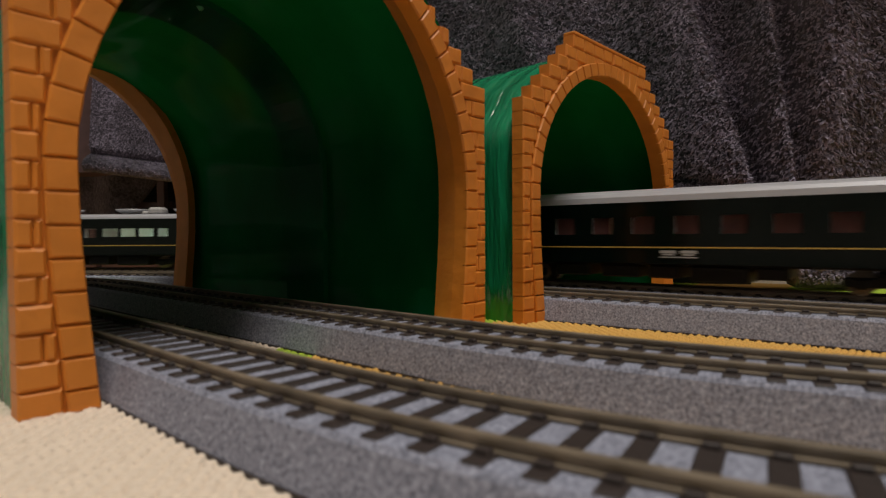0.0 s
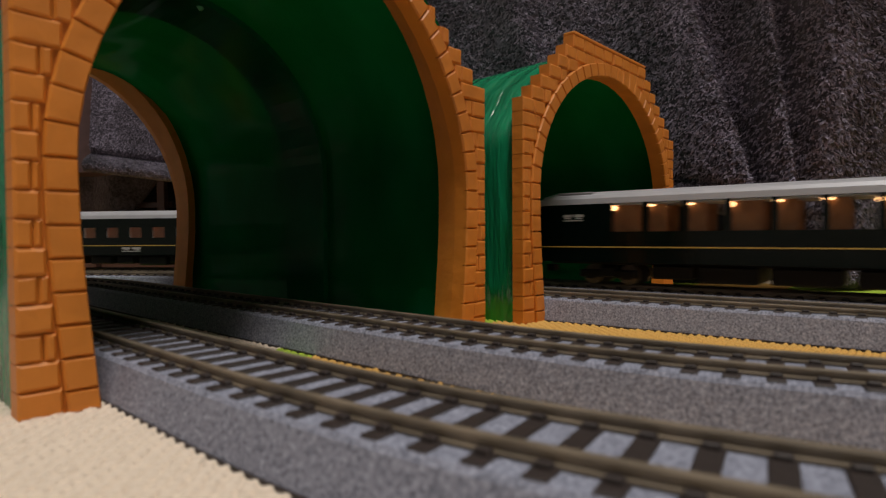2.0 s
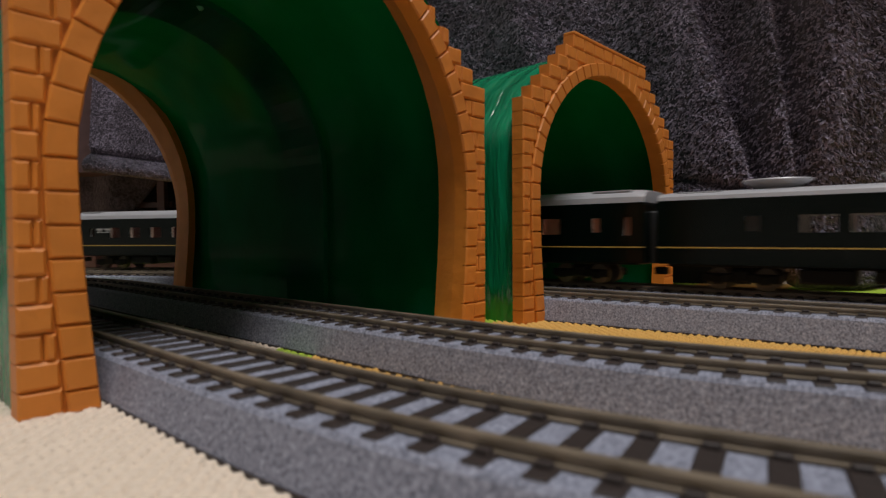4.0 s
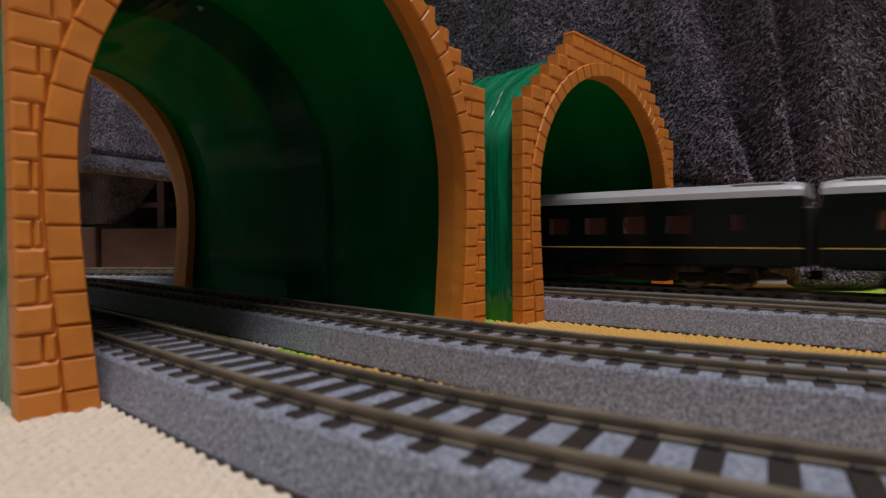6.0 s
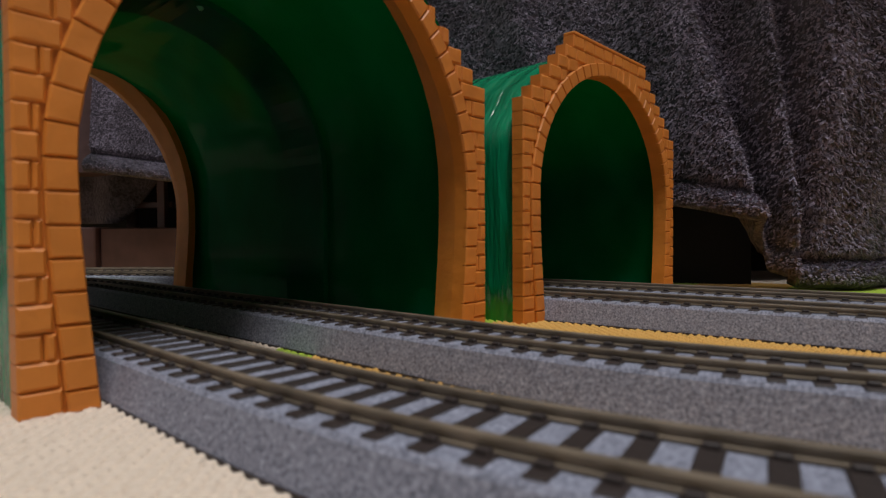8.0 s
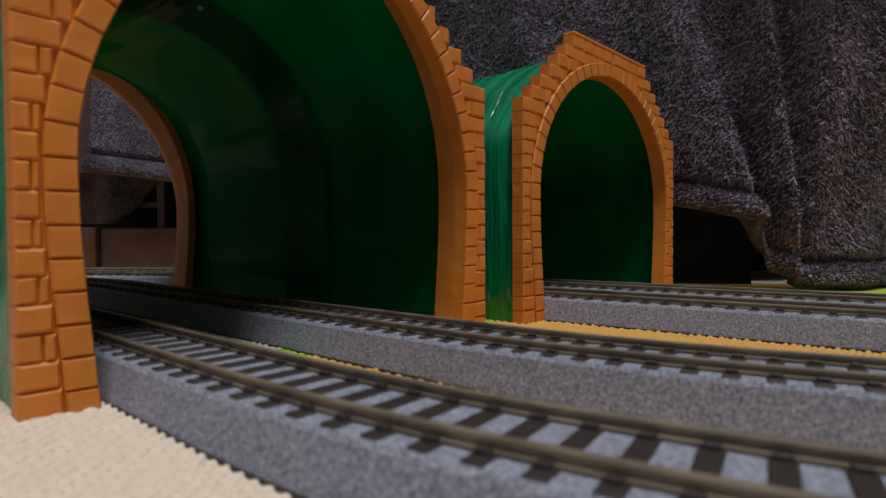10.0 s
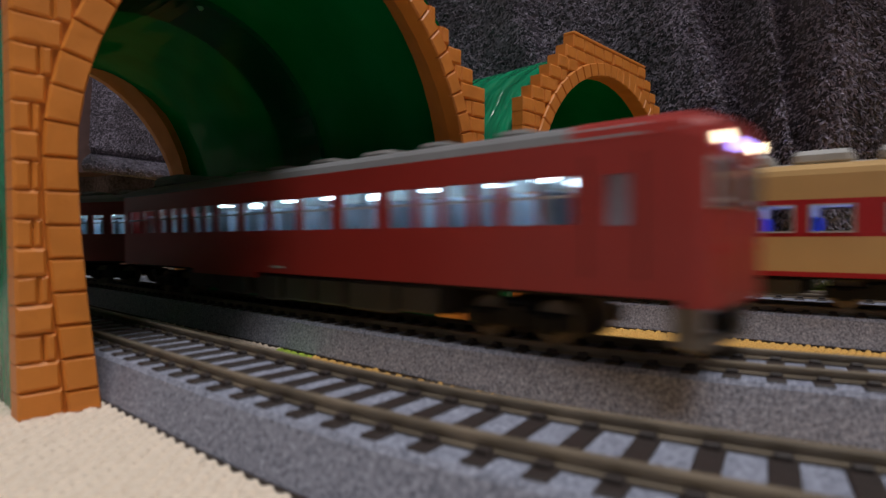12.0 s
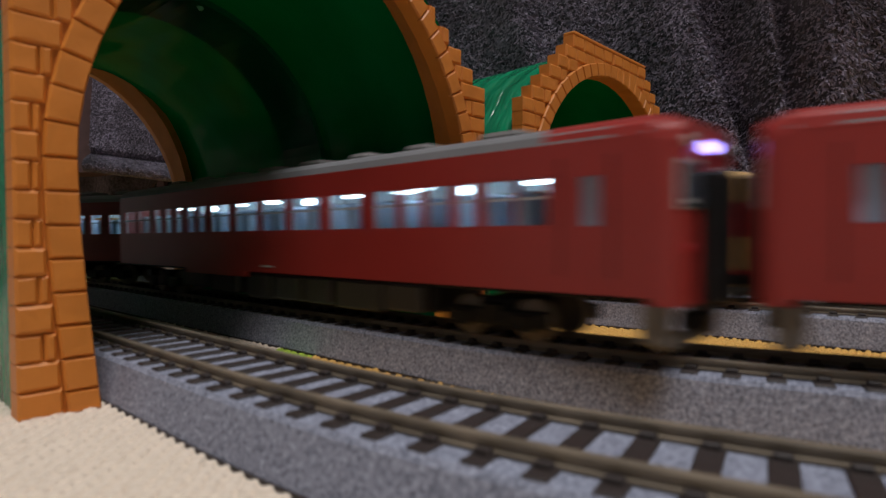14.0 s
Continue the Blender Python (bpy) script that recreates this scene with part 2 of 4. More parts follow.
class Bits:
    """Collects boxes and prisms for one mesh."""

    def __init__(self):
        self.v, self.f = [], []

    def box(self, x0, x1, y0, y1, z0, z1, m=None, bev=0.0):
        i = len(self.v)
        if bev:
            b = min(bev, (x1 - x0) / 2.2, (y1 - y0) / 2.2, (z1 - z0) / 2.2)
            bm = bmesh.new()
            bmesh.ops.create_cube(bm, size=1)
            bmesh.ops.scale(bm, vec=(x1 - x0, y1 - y0, z1 - z0), verts=bm.verts)
            bmesh.ops.bevel(bm, geom=bm.edges[:], offset=b, segments=1, affect="EDGES")
            c = Vector(((x0 + x1) / 2, (y0 + y1) / 2, (z0 + z1) / 2))
            bm.verts.index_update()
            pts = [v.co + c for v in bm.verts]
            fs = [[v.index for v in f.verts] for f in bm.faces]
            bm.free()
        else:
            pts = [Vector(p) for p in ((x0, y0, z0), (x1, y0, z0), (x1, y1, z0), (x0, y1, z0), (x0, y0, z1), (x1, y0, z1), (x1, y1, z1), (x0, y1, z1))]
            fs = [(3, 2, 1, 0), (4, 5, 6, 7), (0, 1, 5, 4), (1, 2, 6, 5), (2, 3, 7, 6), (3, 0, 4, 7)]
        self.v += [tuple(m @ p) if m else tuple(p) for p in pts]
        self.f += [tuple(i + k for k in f) for f in fs]
        return self

    def prism(self, outline, lo, hi, axis="x", m=None):
        """outline: 2D points in the other two axes; extruded from lo to hi along axis."""
        i, n = len(self.v), len(outline)
        for w in (lo, hi):
            for a, b in outline:
                p = Vector((w, a, b) if axis == "x" else (a, w, b) if axis == "y" else (a, b, w))
                self.v.append(tuple(m @ p) if m else tuple(p))
        self.f += [tuple(i + k for k in reversed(range(n))), tuple(i + n + k for k in range(n))]
        self.f += [(i + k, i + (k + 1) % n, i + n + (k + 1) % n, i + n + k) for k in range(n)]
        return self

    def sweep(self, rings, closed=False):
        """rings: equal lists of 3D points; skinned one to the next, each ring closed."""
        i, n = len(self.v), len(rings[0])
        for r in rings:
            self.v += [tuple(p) for p in r]
        for a in range(len(rings) - 1 + closed):
            b = (a + 1) % len(rings)
            for k in range(n):
                self.f.append((i + a * n + k, i + a * n + (k + 1) % n, i + b * n + (k + 1) % n, i + b * n + k))
        if not closed:
            self.f += [tuple(i + k for k in reversed(range(n))), tuple(i + (len(rings) - 1) * n + k for k in range(n))]
        return self

    def weld(self):
        """Joins coincident corners and drops the doubled walls between neighbours."""
        seen, to, v = {}, [], []
        for p in self.v:
            k = tuple(round(c * 1000) for c in p)
            if k not in seen:
                seen[k] = len(v)
                v.append(p)
            to.append(seen[k])
        faces = {}
        for f in self.f:
            g = tuple(to[i] for i in f)
            faces.setdefault(tuple(sorted(g)), []).append(g)
        self.v, self.f = v, [g[0] for g in faces.values() if len(g) == 1]
        return self

    def make(self, name, material, parent=None, label="", smooth=False):
        return link(name, self.v, self.f, material, parent, label, smooth)


# ---- track plan ----
TH = -0.7367                     # heading of the front pair, to the right
RAILTOP = 7.0


class Path:
    """A closed line of (length, turn in degrees) steps; s runs to the right, zero at the first point."""

    def __init__(self, x, y, heading, steps, ds=2.0):
        self.p, h = [], heading
        for length, turn in steps:
            n = max(1, round(length / ds))
            d, k = length / n, radians(turn) / n
            for _ in range(n):
                self.p.append((x, y, h + k / 2))
                x, y, h = x + d * math.cos(h + k / 2), y + d * math.sin(h + k / 2), h + k
        self.end = (x, y)
        self.ds = sum(l for l, _ in steps) / len(self.p)

    def offset(self, d):
        """The parallel line d to the left, resampled by its own length."""
        q = [(x - d * math.sin(h), y + d * math.cos(h)) for x, y, h in self.p]
        q.append(q[0])
        s = [0.0]
        for a, b in zip(q, q[1:]):
            s.append(s[-1] + math.hypot(b[0] - a[0], b[1] - a[1]))
        return Line(q, s)


class Line:
    def __init__(self, q, s):
        self.q, self.s, self.total = np.array(q), np.array(s), s[-1]

    def at(self, s):
        s = s % self.total
        return float(np.interp(s, self.s, self.q[:, 0])), float(np.interp(s, self.s, self.q[:, 1]))

    def heading(self, s):
        a, b = self.at(s - 1.0), self.at(s + 1.0)
        return math.atan2(b[1] - a[1], b[0] - a[0])


def oval(x, y, heading, left_straight, visible, right_straight, r):
    """Visible steps start at (x, y); half circles towards the viewer's side close the line behind."""
    h0, px, py = heading, x, y
    for length, turn in visible:
        n = 200
        for _ in range(n):
            px, py, h0 = px + length / n * math.cos(h0 + radians(turn) / n / 2), py + length / n * math.sin(h0 + radians(turn) / n / 2), h0 + radians(turn) / n
    e = -(px - x) * math.sin(heading) + (py - y) * math.cos(heading)
    run = (px - x) * math.cos(heading) + (py - y) * math.sin(heading)
    rr = r + e / 2
    steps = list(visible) + [(right_straight, 0), (math.pi * rr, -180), (right_straight + run + left_straight, 0), (math.pi * r, -180), (left_straight, 0)]
    return Path(x, y, heading, steps)


FRONT = oval(-6.83, 75.74, TH, 140, [(75, 22.7), (75, -22.7)], 1120, 105)
BACK = oval(-30.0, 208.0, -0.667, 0, [(600, 0)], 810, 226)
LINE_A, LINE_B = FRONT.offset(-17.17), FRONT.offset(17.17)
LINE_C, LINE_D = BACK.offset(-10.5), BACK.offset(17.0)


def build_track(name, line, label):
    """One oval of sectional track: ballast bed, sleepers, two rails."""
    top = new(name)
    tagged(top, label, "railway track", group="model tracks")
    n = int(line.total / 3.0)
    prof = [(-8.7, 0.45), (-8.65, 0.8), (-7.75, 5.2), (-7.4, 5.7), (7.4, 5.7), (7.75, 5.2), (8.65, 0.8), (8.7, 0.45)]
    # foot is a dark strip that paints the contact shadow below the bed
    foot = [(-8.9, 0.0), (-8.9, 0.45), (8.9, 0.45), (8.9, 0.0)]

    def rings(prof, count):
        out = []
        for i in range(count):
            s = line.total * i / count
            (x, y), h = line.at(s), line.heading(s)
            out.append([(x - a * math.sin(h), y + a * math.cos(h), z) for a, z in prof])
        return out

    Bits().sweep(rings(prof, n), True).make("ballast_bed", BALLAST, top)
    Bits().sweep(rings(foot, n), True).make("base_shade", SLEEPER, top, "dark strip standing in for the contact shadow under the ballast")
    for side in (-4.5, 4.5):
        rp = [(side - 0.6, 5.85), (side - 0.58, 6.05), (side - 0.34, 6.14), (side - 0.33, 6.4), (side - 0.42, 6.5), (side - 0.42, 6.9), (side - 0.34, 7.0),
              (side + 0.34, 7.0), (side + 0.42, 6.9), (side + 0.42, 6.5), (side + 0.33, 6.4), (side + 0.34, 6.14), (side + 0.58, 6.05), (side + 0.6, 5.85)]
        Bits().sweep(rings(rp, n), True).make("rail", RAIL, top, "tarnished nickel-silver rail")
    return top


TRACKS = [build_track("railway_track", LINE_A, "grey-ballast model railway track on the woven rug"),
          build_track("railway_track", LINE_B, "grey-ballast model railway track through the front tunnel"),
          build_track("railway_track", LINE_C, "grey-ballast model railway track through the rear tunnel"),
          build_track("railway_track", LINE_D, "rearmost grey-ballast model railway track by the towel")]


def build_sleepers(top, line, s0, s1, pitch):
    """Single sleepers where the camera passes; the rest of the oval joined."""
    base = Bits().box(-0.92, 0.92, -7.3, 7.3, 5.1, 5.95, bev=0.15)
    for y in (-5.5, -3.5, 3.5, 5.5):
        base.box(-0.6, 0.6, y - 0.42, y + 0.42, 5.85, 6.4, bev=0.12)
    me = None
    rest = Bits()
    count = int(line.total / pitch)
    for i in range(count):
        s = line.total * i / count
        (x, y), h = line.at(s), line.heading(s)
        sm = s if s < line.total / 2 else s - line.total
        if s0 < sm < s1:
            if me is None:
                ob = base.make("sleeper", SLEEPER, top)
                me = ob.data
            else:
                ob = new("sleeper", me)
                ob.parent = top
            ob.matrix_basis = pose(x * MM, y * MM, 0, 0, 0, math.degrees(h))
        else:
            rest.box(-0.92, 0.92, -7.3, 7.3, 5.1, 5.95, pose(x, y, 0, 0, 0, math.degrees(h)))
    tagged(rest.make("sleepers", SLEEPER, top), kind="stuff")
# ---- floor, room ----
def build_room():
    tagged(Bits().box(-2200, 2200, -2200, 2200, -30, -4).make("floor", FLOORWOOD), "brown wooden floor", "floor", kind="structure")
    tagged(Bits().box(-1300, 1500, -1300, 1100, -4, 0).make("rug", RUG), "woven rug with beige, yellow and lime fields", "rug")
    for name, b in (("wall_north", (-2300, 2300, 2200, 2300)), ("wall_south", (-2300, 2300, -2300, -2200)), ("wall_east", (2200, 2300, -2200, 2200)), ("wall_west", (-2300, -2200, -2200, 2200))):
        tagged(Bits().box(*b, -30, 2400).make(name, WALL), "plain pale wall", "wall", kind="structure")
    tagged(Bits().box(-2300, 2300, -2300, 2300, 2400, 2500).make("ceiling", WALL), "plain pale ceiling", "ceiling", kind="structure")
    top = new("ceiling_light")
    tagged(top, "round white ceiling light", "ceiling light")
    ring = [(math.cos(a * math.pi / 16), math.sin(a * math.pi / 16)) for a in range(32)]
    Bits().prism([(250 + 470 * c, -520 + 470 * s) for c, s in ring], 2330, 2400, "z").make("housing", LIGHTGREY, top)


build_room()


def build_rug_loops():
    """Raised yarn loops of the weave where the rug lies open beside the tracks."""
    rnd = random.Random(11)
    clear = []
    for line in (LINE_A, LINE_B, LINE_C, LINE_D):
        clear += [line.at(s) for s in range(-330, 420, 4)]
    clear = np.array(clear)
    b = Bits()
    cu, su = 0.7407, -0.6718
    for i in range(-140, 255):
        for j in range(-38, 162):
            u, v = 1.12 * i + rnd.uniform(-0.06, 0.06), 2.1 * (j + 0.5 * (i % 2)) + rnd.uniform(-0.2, 0.2)
            x, y = u * cu - v * su, u * su + v * cu
            if not (-130 < x < 230 and 22 < y < 270):
                continue
            if np.min((clear[:, 0] - x) ** 2 + (clear[:, 1] - y) ** 2) < 81:
                continue
            k, hgt, a0 = len(b.v), rnd.uniform(0.42, 0.56), rnd.uniform(-0.1, 0.1)
            for f, z in ((1.0, -0.1), (0.72, 0.68)):
                for t in range(6):
                    a = t * math.pi / 3 + a0
                    p, q = 0.56 * f * math.cos(a), 1.06 * f * math.sin(a)
                    b.v.append((x + p * cu - q * su, y + p * su + q * cu, z * hgt))
            b.v.append((x, y, hgt))
            for t in range(6):
                n = (t + 1) % 6
                b.f += [(k + t, k + n, k + 6 + n, k + 6 + t), (k + 6 + t, k + 6 + n, k + 12)]
    tagged(b.make("woven_loop", RUG, bpy.data.objects["rug"], "raised woven yarn loops", smooth=True), kind="stuff")


build_rug_loops()

# ---- tunnels ----
SPRING = 31.0
RING = 3.6                               # width of the ring of wedge stones
COURSE = 3.3


def arch(half, top, spring, n=24, flare=2.0, power=2.0):
    """Horseshoe from one foot over the crown to the other, (w, z)."""
    pts = [(-half, 0.0), (-half - flare * 0.35, spring * 0.25), (-half - flare * 0.7, spring * 0.5), (-half - flare * 0.95, spring * 0.75)]
    side = [(-w, z) for w, z in reversed(pts)]
    for i in range(n + 1):
        a = math.pi - math.pi * i / n
        c, v = math.cos(a), max(0.0, math.sin(a))
        pts.append(((half + flare) * math.copysign(abs(c) ** (2 / power), c), spring + (top - spring) * v ** (2 / power)))
    return pts + side


def shell(bits, inner, outer, x0, x1, steps=1, ripple=0.0):
    """A vault with thickness between two arches of equal point count."""
    n, i = len(inner), len(bits.v)
    xs = [x0 + (x1 - x0) * k / steps for k in range(steps + 1)]
    for k, x in enumerate(xs):
        for ring, amp in ((inner, 0.5 * ripple), (outer, ripple)):
            for w, z in ring:
                d = amp * noise.noise((x * 0.05, w * 0.16, z * 0.16)) if 0 < k < steps else 0
                r = math.hypot(w, z - 30) + 1e-6
                bits.v.append((x, w + d * w / r, z + d * (z - 30) / r if z > 0 else z))
    e = 2 * n
    for s in range(steps):
        o = i + s * e
        for k in range(n - 1):
            a, b, c, d = o + k, o + k + 1, o + n + k, o + n + k + 1
            bits.f += [(a, b, b + e, a + e), (c, c + e, d + e, d)]
        for k in (0, n - 1):
            bits.f.append((o + k, o + k + e, o + n + k + e, o + n + k))
    for o in (i, i + steps * e):
        bits.f += [(o + k, o + n + k, o + n + k + 1, o + k + 1) for k in range(n - 1)]
    return bits


def half_width(z, half, top, grow=0.0, power=2.0):
    """Half width at height z of the opening, or of the ring round it."""
    if z <= SPRING:
        return half + 2.0 * min(1.0, z / SPRING * 1.35) + grow
    k = (z - SPRING) / (top + grow - SPRING)
    return (half + 2.0 + grow) * max(0.0, 1 - k ** power) ** (1 / power) if k < 1 else 0.0


def outer_width(c, outer):
    """Stepped shoulder: half width of a course by its number."""
    return outer if c < 16 else outer - (c - 15) * 3.85


def stone(quad, x0, x1, inset):
    """A moulded stone on the portal face: quad of (w, z), chamfered all round its face."""
    cw, cz = sum(q[0] for q in quad) / 4, sum(q[1] for q in quad) / 4

    def shrink(d):
        return [(w + (cw - w) / max(abs(cw - w), 1e-6) * min(d, abs(cw - w)), z + (cz - z) / max(abs(cz - z), 1e-6) * min(d, abs(cz - z))) for w, z in quad]

    rings = [[(x0, w, z) for w, z in quad], [(x1 - inset, w, z) for w, z in quad], [(x1, w, z) for w, z in shrink(inset)]]
    return Bits().sweep(rings)


def build_tunnel(at, heading, label, thick, half, outer, clear, crown, mouth=0.0, power=2.0):
    """Local x runs out of the front portal, y across from the near foot to the far one; base at the floor.
    half: clear half width; outer: that of the portal; clear: height of the opening; crown: of the portal; mouth: how much the lining opens inwards."""
    top = new("toy_tunnel")
    tagged(top, label, "toy tunnel", group="toy tunnels")
    length, plate = 139.0, 2.6
    courses = int(crown / COURSE)
    for x0, x1 in ((-plate, 0.0), (-length, -length + plate)):
        high = clear if x1 == 0.0 else clear + 1.5 * mouth
        inner, wide = arch(half, high, SPRING, power=power), arch(half + 0.4 * mouth, high + mouth, SPRING)
        out = []
        for c in range(courses):
            out += [(outer_width(c, outer), c * COURSE), (outer_width(c, outer), (c + 1) * COURSE)]
        out = [p for p in out if p[1] < crown - 1.0]
        outline = inner + out + [(-w, z) for w, z in reversed(out)]
        b = Bits().prism(outline, x0, x1)
        Bits().box(x0 - 0.2, x1 + 0.7, -out[-1][0] - 0.2, out[-1][0] + 0.2, out[-1][1], out[-1][1] + 0.9, bev=0.25).make("coping", ORANGE, top)
        a, d = (-thick, -plate) if x1 == 0.0 else (x1, x1 + thick - plate)
        outside = arch(half + 2.5 + 0.4 * mouth, high + 2.5 + mouth, SPRING)
        lining = shell(Bits(), inner, outside, a, d)
        k = len(inner)
        deep = 0 if x1 == 0.0 else 2 * k
        for i, (w, z) in enumerate(wide):
            lining.v[deep + i] = (lining.v[deep + i][0], w, z)
        lining.make("reveal", ORANGE, top, "smooth orange arch lining")
        portal = b.make("portal", ORANGE, top, "orange moulded brick portal")
        if x1 != 0.0:
            continue
        rnd = random.Random(7)
        # courses of bricks outside the ring
        for c in range(courses):
            z0, z1 = c * COURSE + 0.07, (c + 1) * COURSE - 0.07
            wo = outer_width(c, outer) + 0.3
            wi = half_width((z0 + z1) / 2, half, clear, RING, power) + 0.15
            if z1 > clear + RING:
                wi = 0.2
            if wo - wi < 0.9 or z1 > crown - 1.0:
                continue
            w = wo - wi
            if w > 9:
                n = max(2, round(w / 5.5))
                cuts = [wi + w * k / n for k in range(n + 1)]
            else:
                cuts = [wi, wo] if c % 2 or c == 0 else [wi, wi + w * 0.34, wo]
            for sg in (-1, 1):
                for a, d in zip(cuts, cuts[1:]):
                    q0, q1 = sg * (a + 0.07), sg * (d - (0.07 if d < wo - 0.01 else 0.0))
                    j = rnd.uniform(-0.12, 0.12)
                    quad = [(q0, z0 + j), (q1, z0), (q1, z1), (q0, z1 + j)]
                    stone(quad if sg > 0 else quad[::-1], -plate if d > wo - 0.01 else -0.1, 0.65 + rnd.uniform(-0.1, 0.1), 0.36).make("brick", ORANGE, portal)
        # wedge stones round the opening
        fine_in, fine_out = arch(half, clear, SPRING, 60, power=power), arch(half + RING, clear + RING, SPRING, 60, power=power)
        dist = [0.0]
        for p, q in zip(fine_in, fine_in[1:]):
            dist.append(dist[-1] + math.hypot(q[0] - p[0], q[1] - p[1]))
        joints = [0.0] + [2.7 + (dist[-1] - 5.4) * k / 45 for k in range(46)] + [dist[-1]]
        for lo, hi in zip(joints, joints[1:]):
            pts = []
            for s, side in ((lo + 0.08, 0), (hi - 0.08, 0), (hi - 0.08, 1), (lo + 0.08, 1)):
                src = fine_in if side == 0 else fine_out
                pts.append((float(np.interp(s, dist, [p[0] for p in src])), float(np.interp(s, dist, [p[1] for p in src]))))
            cw, cz = sum(p[0] for p in pts) / 4, sum(p[1] for p in pts) / 4
            rings = []
            for x, g in ((-0.1, 1.0), (0.6 + rnd.uniform(-0.1, 0.1), 1.0), (0.95, 0.86)):
                rings.append([(x, cw + (w - cw) * g, cz + (z - cz) * g) for w, z in pts])
            Bits().sweep(rings).make("wedge_stone", ORANGE, portal)
    # thin green vault, set just behind the portals, wider than the opening
    sink = 4.4 if mouth else 2.6
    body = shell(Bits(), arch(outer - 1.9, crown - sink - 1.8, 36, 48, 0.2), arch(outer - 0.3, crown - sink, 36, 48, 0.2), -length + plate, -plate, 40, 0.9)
    vault = body.make("vault", SHADEGREEN, top, "glossy green plastic tunnel vault", smooth=True)
    # outer faces take the lighter skin; inner ones keep the painted shade
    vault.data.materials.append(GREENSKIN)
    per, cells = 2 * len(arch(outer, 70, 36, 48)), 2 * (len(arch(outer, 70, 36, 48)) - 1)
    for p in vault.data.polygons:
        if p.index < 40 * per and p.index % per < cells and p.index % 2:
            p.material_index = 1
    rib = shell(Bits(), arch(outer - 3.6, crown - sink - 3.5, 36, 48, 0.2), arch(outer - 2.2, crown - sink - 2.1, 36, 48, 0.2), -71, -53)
    rib.make("rib", SHADEGREEN, top, smooth=False)
    knob = Bits()
    rings = []
    for k in range(6):
        a = k / 5 * math.pi / 2
        rings.append([(-55 + 1.5 * math.cos(a) * math.cos(t * math.pi / 6), 6 + 1.5 * math.cos(a) * math.sin(t * math.pi / 6), crown - 4.6 - 4.6 * math.sin(a)) for t in range(12)])
    knob.sweep(rings).make("stud", LIGHTGREEN, top, "small pale green moulding stud", smooth=True)
    top.matrix_world = pose(at[0] * MM, at[1] * MM, 0, 0, 0, math.degrees(heading))
    return top


LIGHTGREEN = mat("pale_green_plastic", (0.08, 0.42, 0.20), 0.35, grain=0.1)
build_tunnel((-42.0 + 0.672 * 33.3, 72.5 + 0.741 * 33.3), TH, "green plastic toy tunnel with orange brick portals, over the front tracks", 8.0, 34.0, 42.2, 73.5, 83.0, 2.0, 1.8)
build_tunnel((24.3 + 0.672 * 36.0, 142.2 + 0.741 * 36.0), TH, "green plastic toy tunnel with orange brick portals, over the rear tracks", 3.6, 36.4, 44.8, 65.2, 74.0)


# ---- towels and the furniture behind ----
def sheet(name, n, rows, place, label, category, thick=3.0, away=-1.0):
    v, f = [], []
    for i in range(n + 1):
        for j in range(rows + 1):
            v.append(place(i / n, j / rows))
    for i in range(n):
        for j in range(rows):
            o = i * (rows + 1) + j
            f.append((o, o + rows + 1, o + rows + 2, o + 1))
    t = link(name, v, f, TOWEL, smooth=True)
    m = t.modifiers.new("thickness", "SOLIDIFY")
    m.thickness, m.offset = thick * MM, away
    tagged(t, label, category)
    return t


def smooth(a, b, x):
    k = min(1.0, max(0.0, (x - a) / (b - a)))
    return k * k * (3 - 2 * k)


def crest(x, at, wide):
    return math.exp(-((x - at) / wide) ** 2)


def ridge(x, at, left, right):
    """A fold that rises gently and falls off sharply."""
    return crest(x, at, left if x < at else right)


def towel_place(u, w):
    """u from right to left, w from the hem up."""
    x = 300 - 395 * u
    y = 209 + (150 - x) * 0.42 + 0.62 * max(0.0, x - 134)
    # hem: on the floor at the right, lifted over the dark gap, level further left
    hem = 1 + 6 * smooth(129, 117, x) + 18 * smooth(118, 110, x) + 7 * smooth(110, 84, x)
    z = hem + (230 - hem) * w
    # two crests that lean to the left as they rise; the cloth past them hangs forward
    a, c = x - 114 + 0.20 * z, x - 123 + 0.08 * z
    low = 0.6 + 0.4 * smooth(0, 30, z)
    fold = low * ((31 - 0.19 * z) * ridge(a, 0, 19, 3.6) + (21 - 0.07 * z) * ridge(c, 0, 5.0, 3.6)) + 6 * ridge(x + 0.3 * z, 66, 9, 6) + 5 * ridge(x - 0.1 * z, 148, 12, 9)
    fold += 2 * math.sin(x * 0.06 + 0.01 * z) + 1.5 * noise.noise((x * 0.05, z * 0.02, 1.7)) + 0.9 * noise.noise((x * 0.35, z * 0.35, 4.1)) + 0.7 * noise.noise((x * 0.8, z * 0.8, 9.1))
    lean = z * (0.01 + 0.20 * smooth(2, 12, c) + 0.04 * smooth(-24, -40, a))
    roll = 3.4 * crest(z - hem, 4, 4) - 3.4 * crest(z - hem, 10.5, 1.8)
    slump = 3 * smooth(26, 0, z) * smooth(118, 150, x)
    return (x, y - fold - roll - slump - lean, z)


main_towel = sheet("towel", 360, 150, towel_place, "dark grey fleece towel hanging in deep folds to the rug", "towel", 3.0, 1.0)


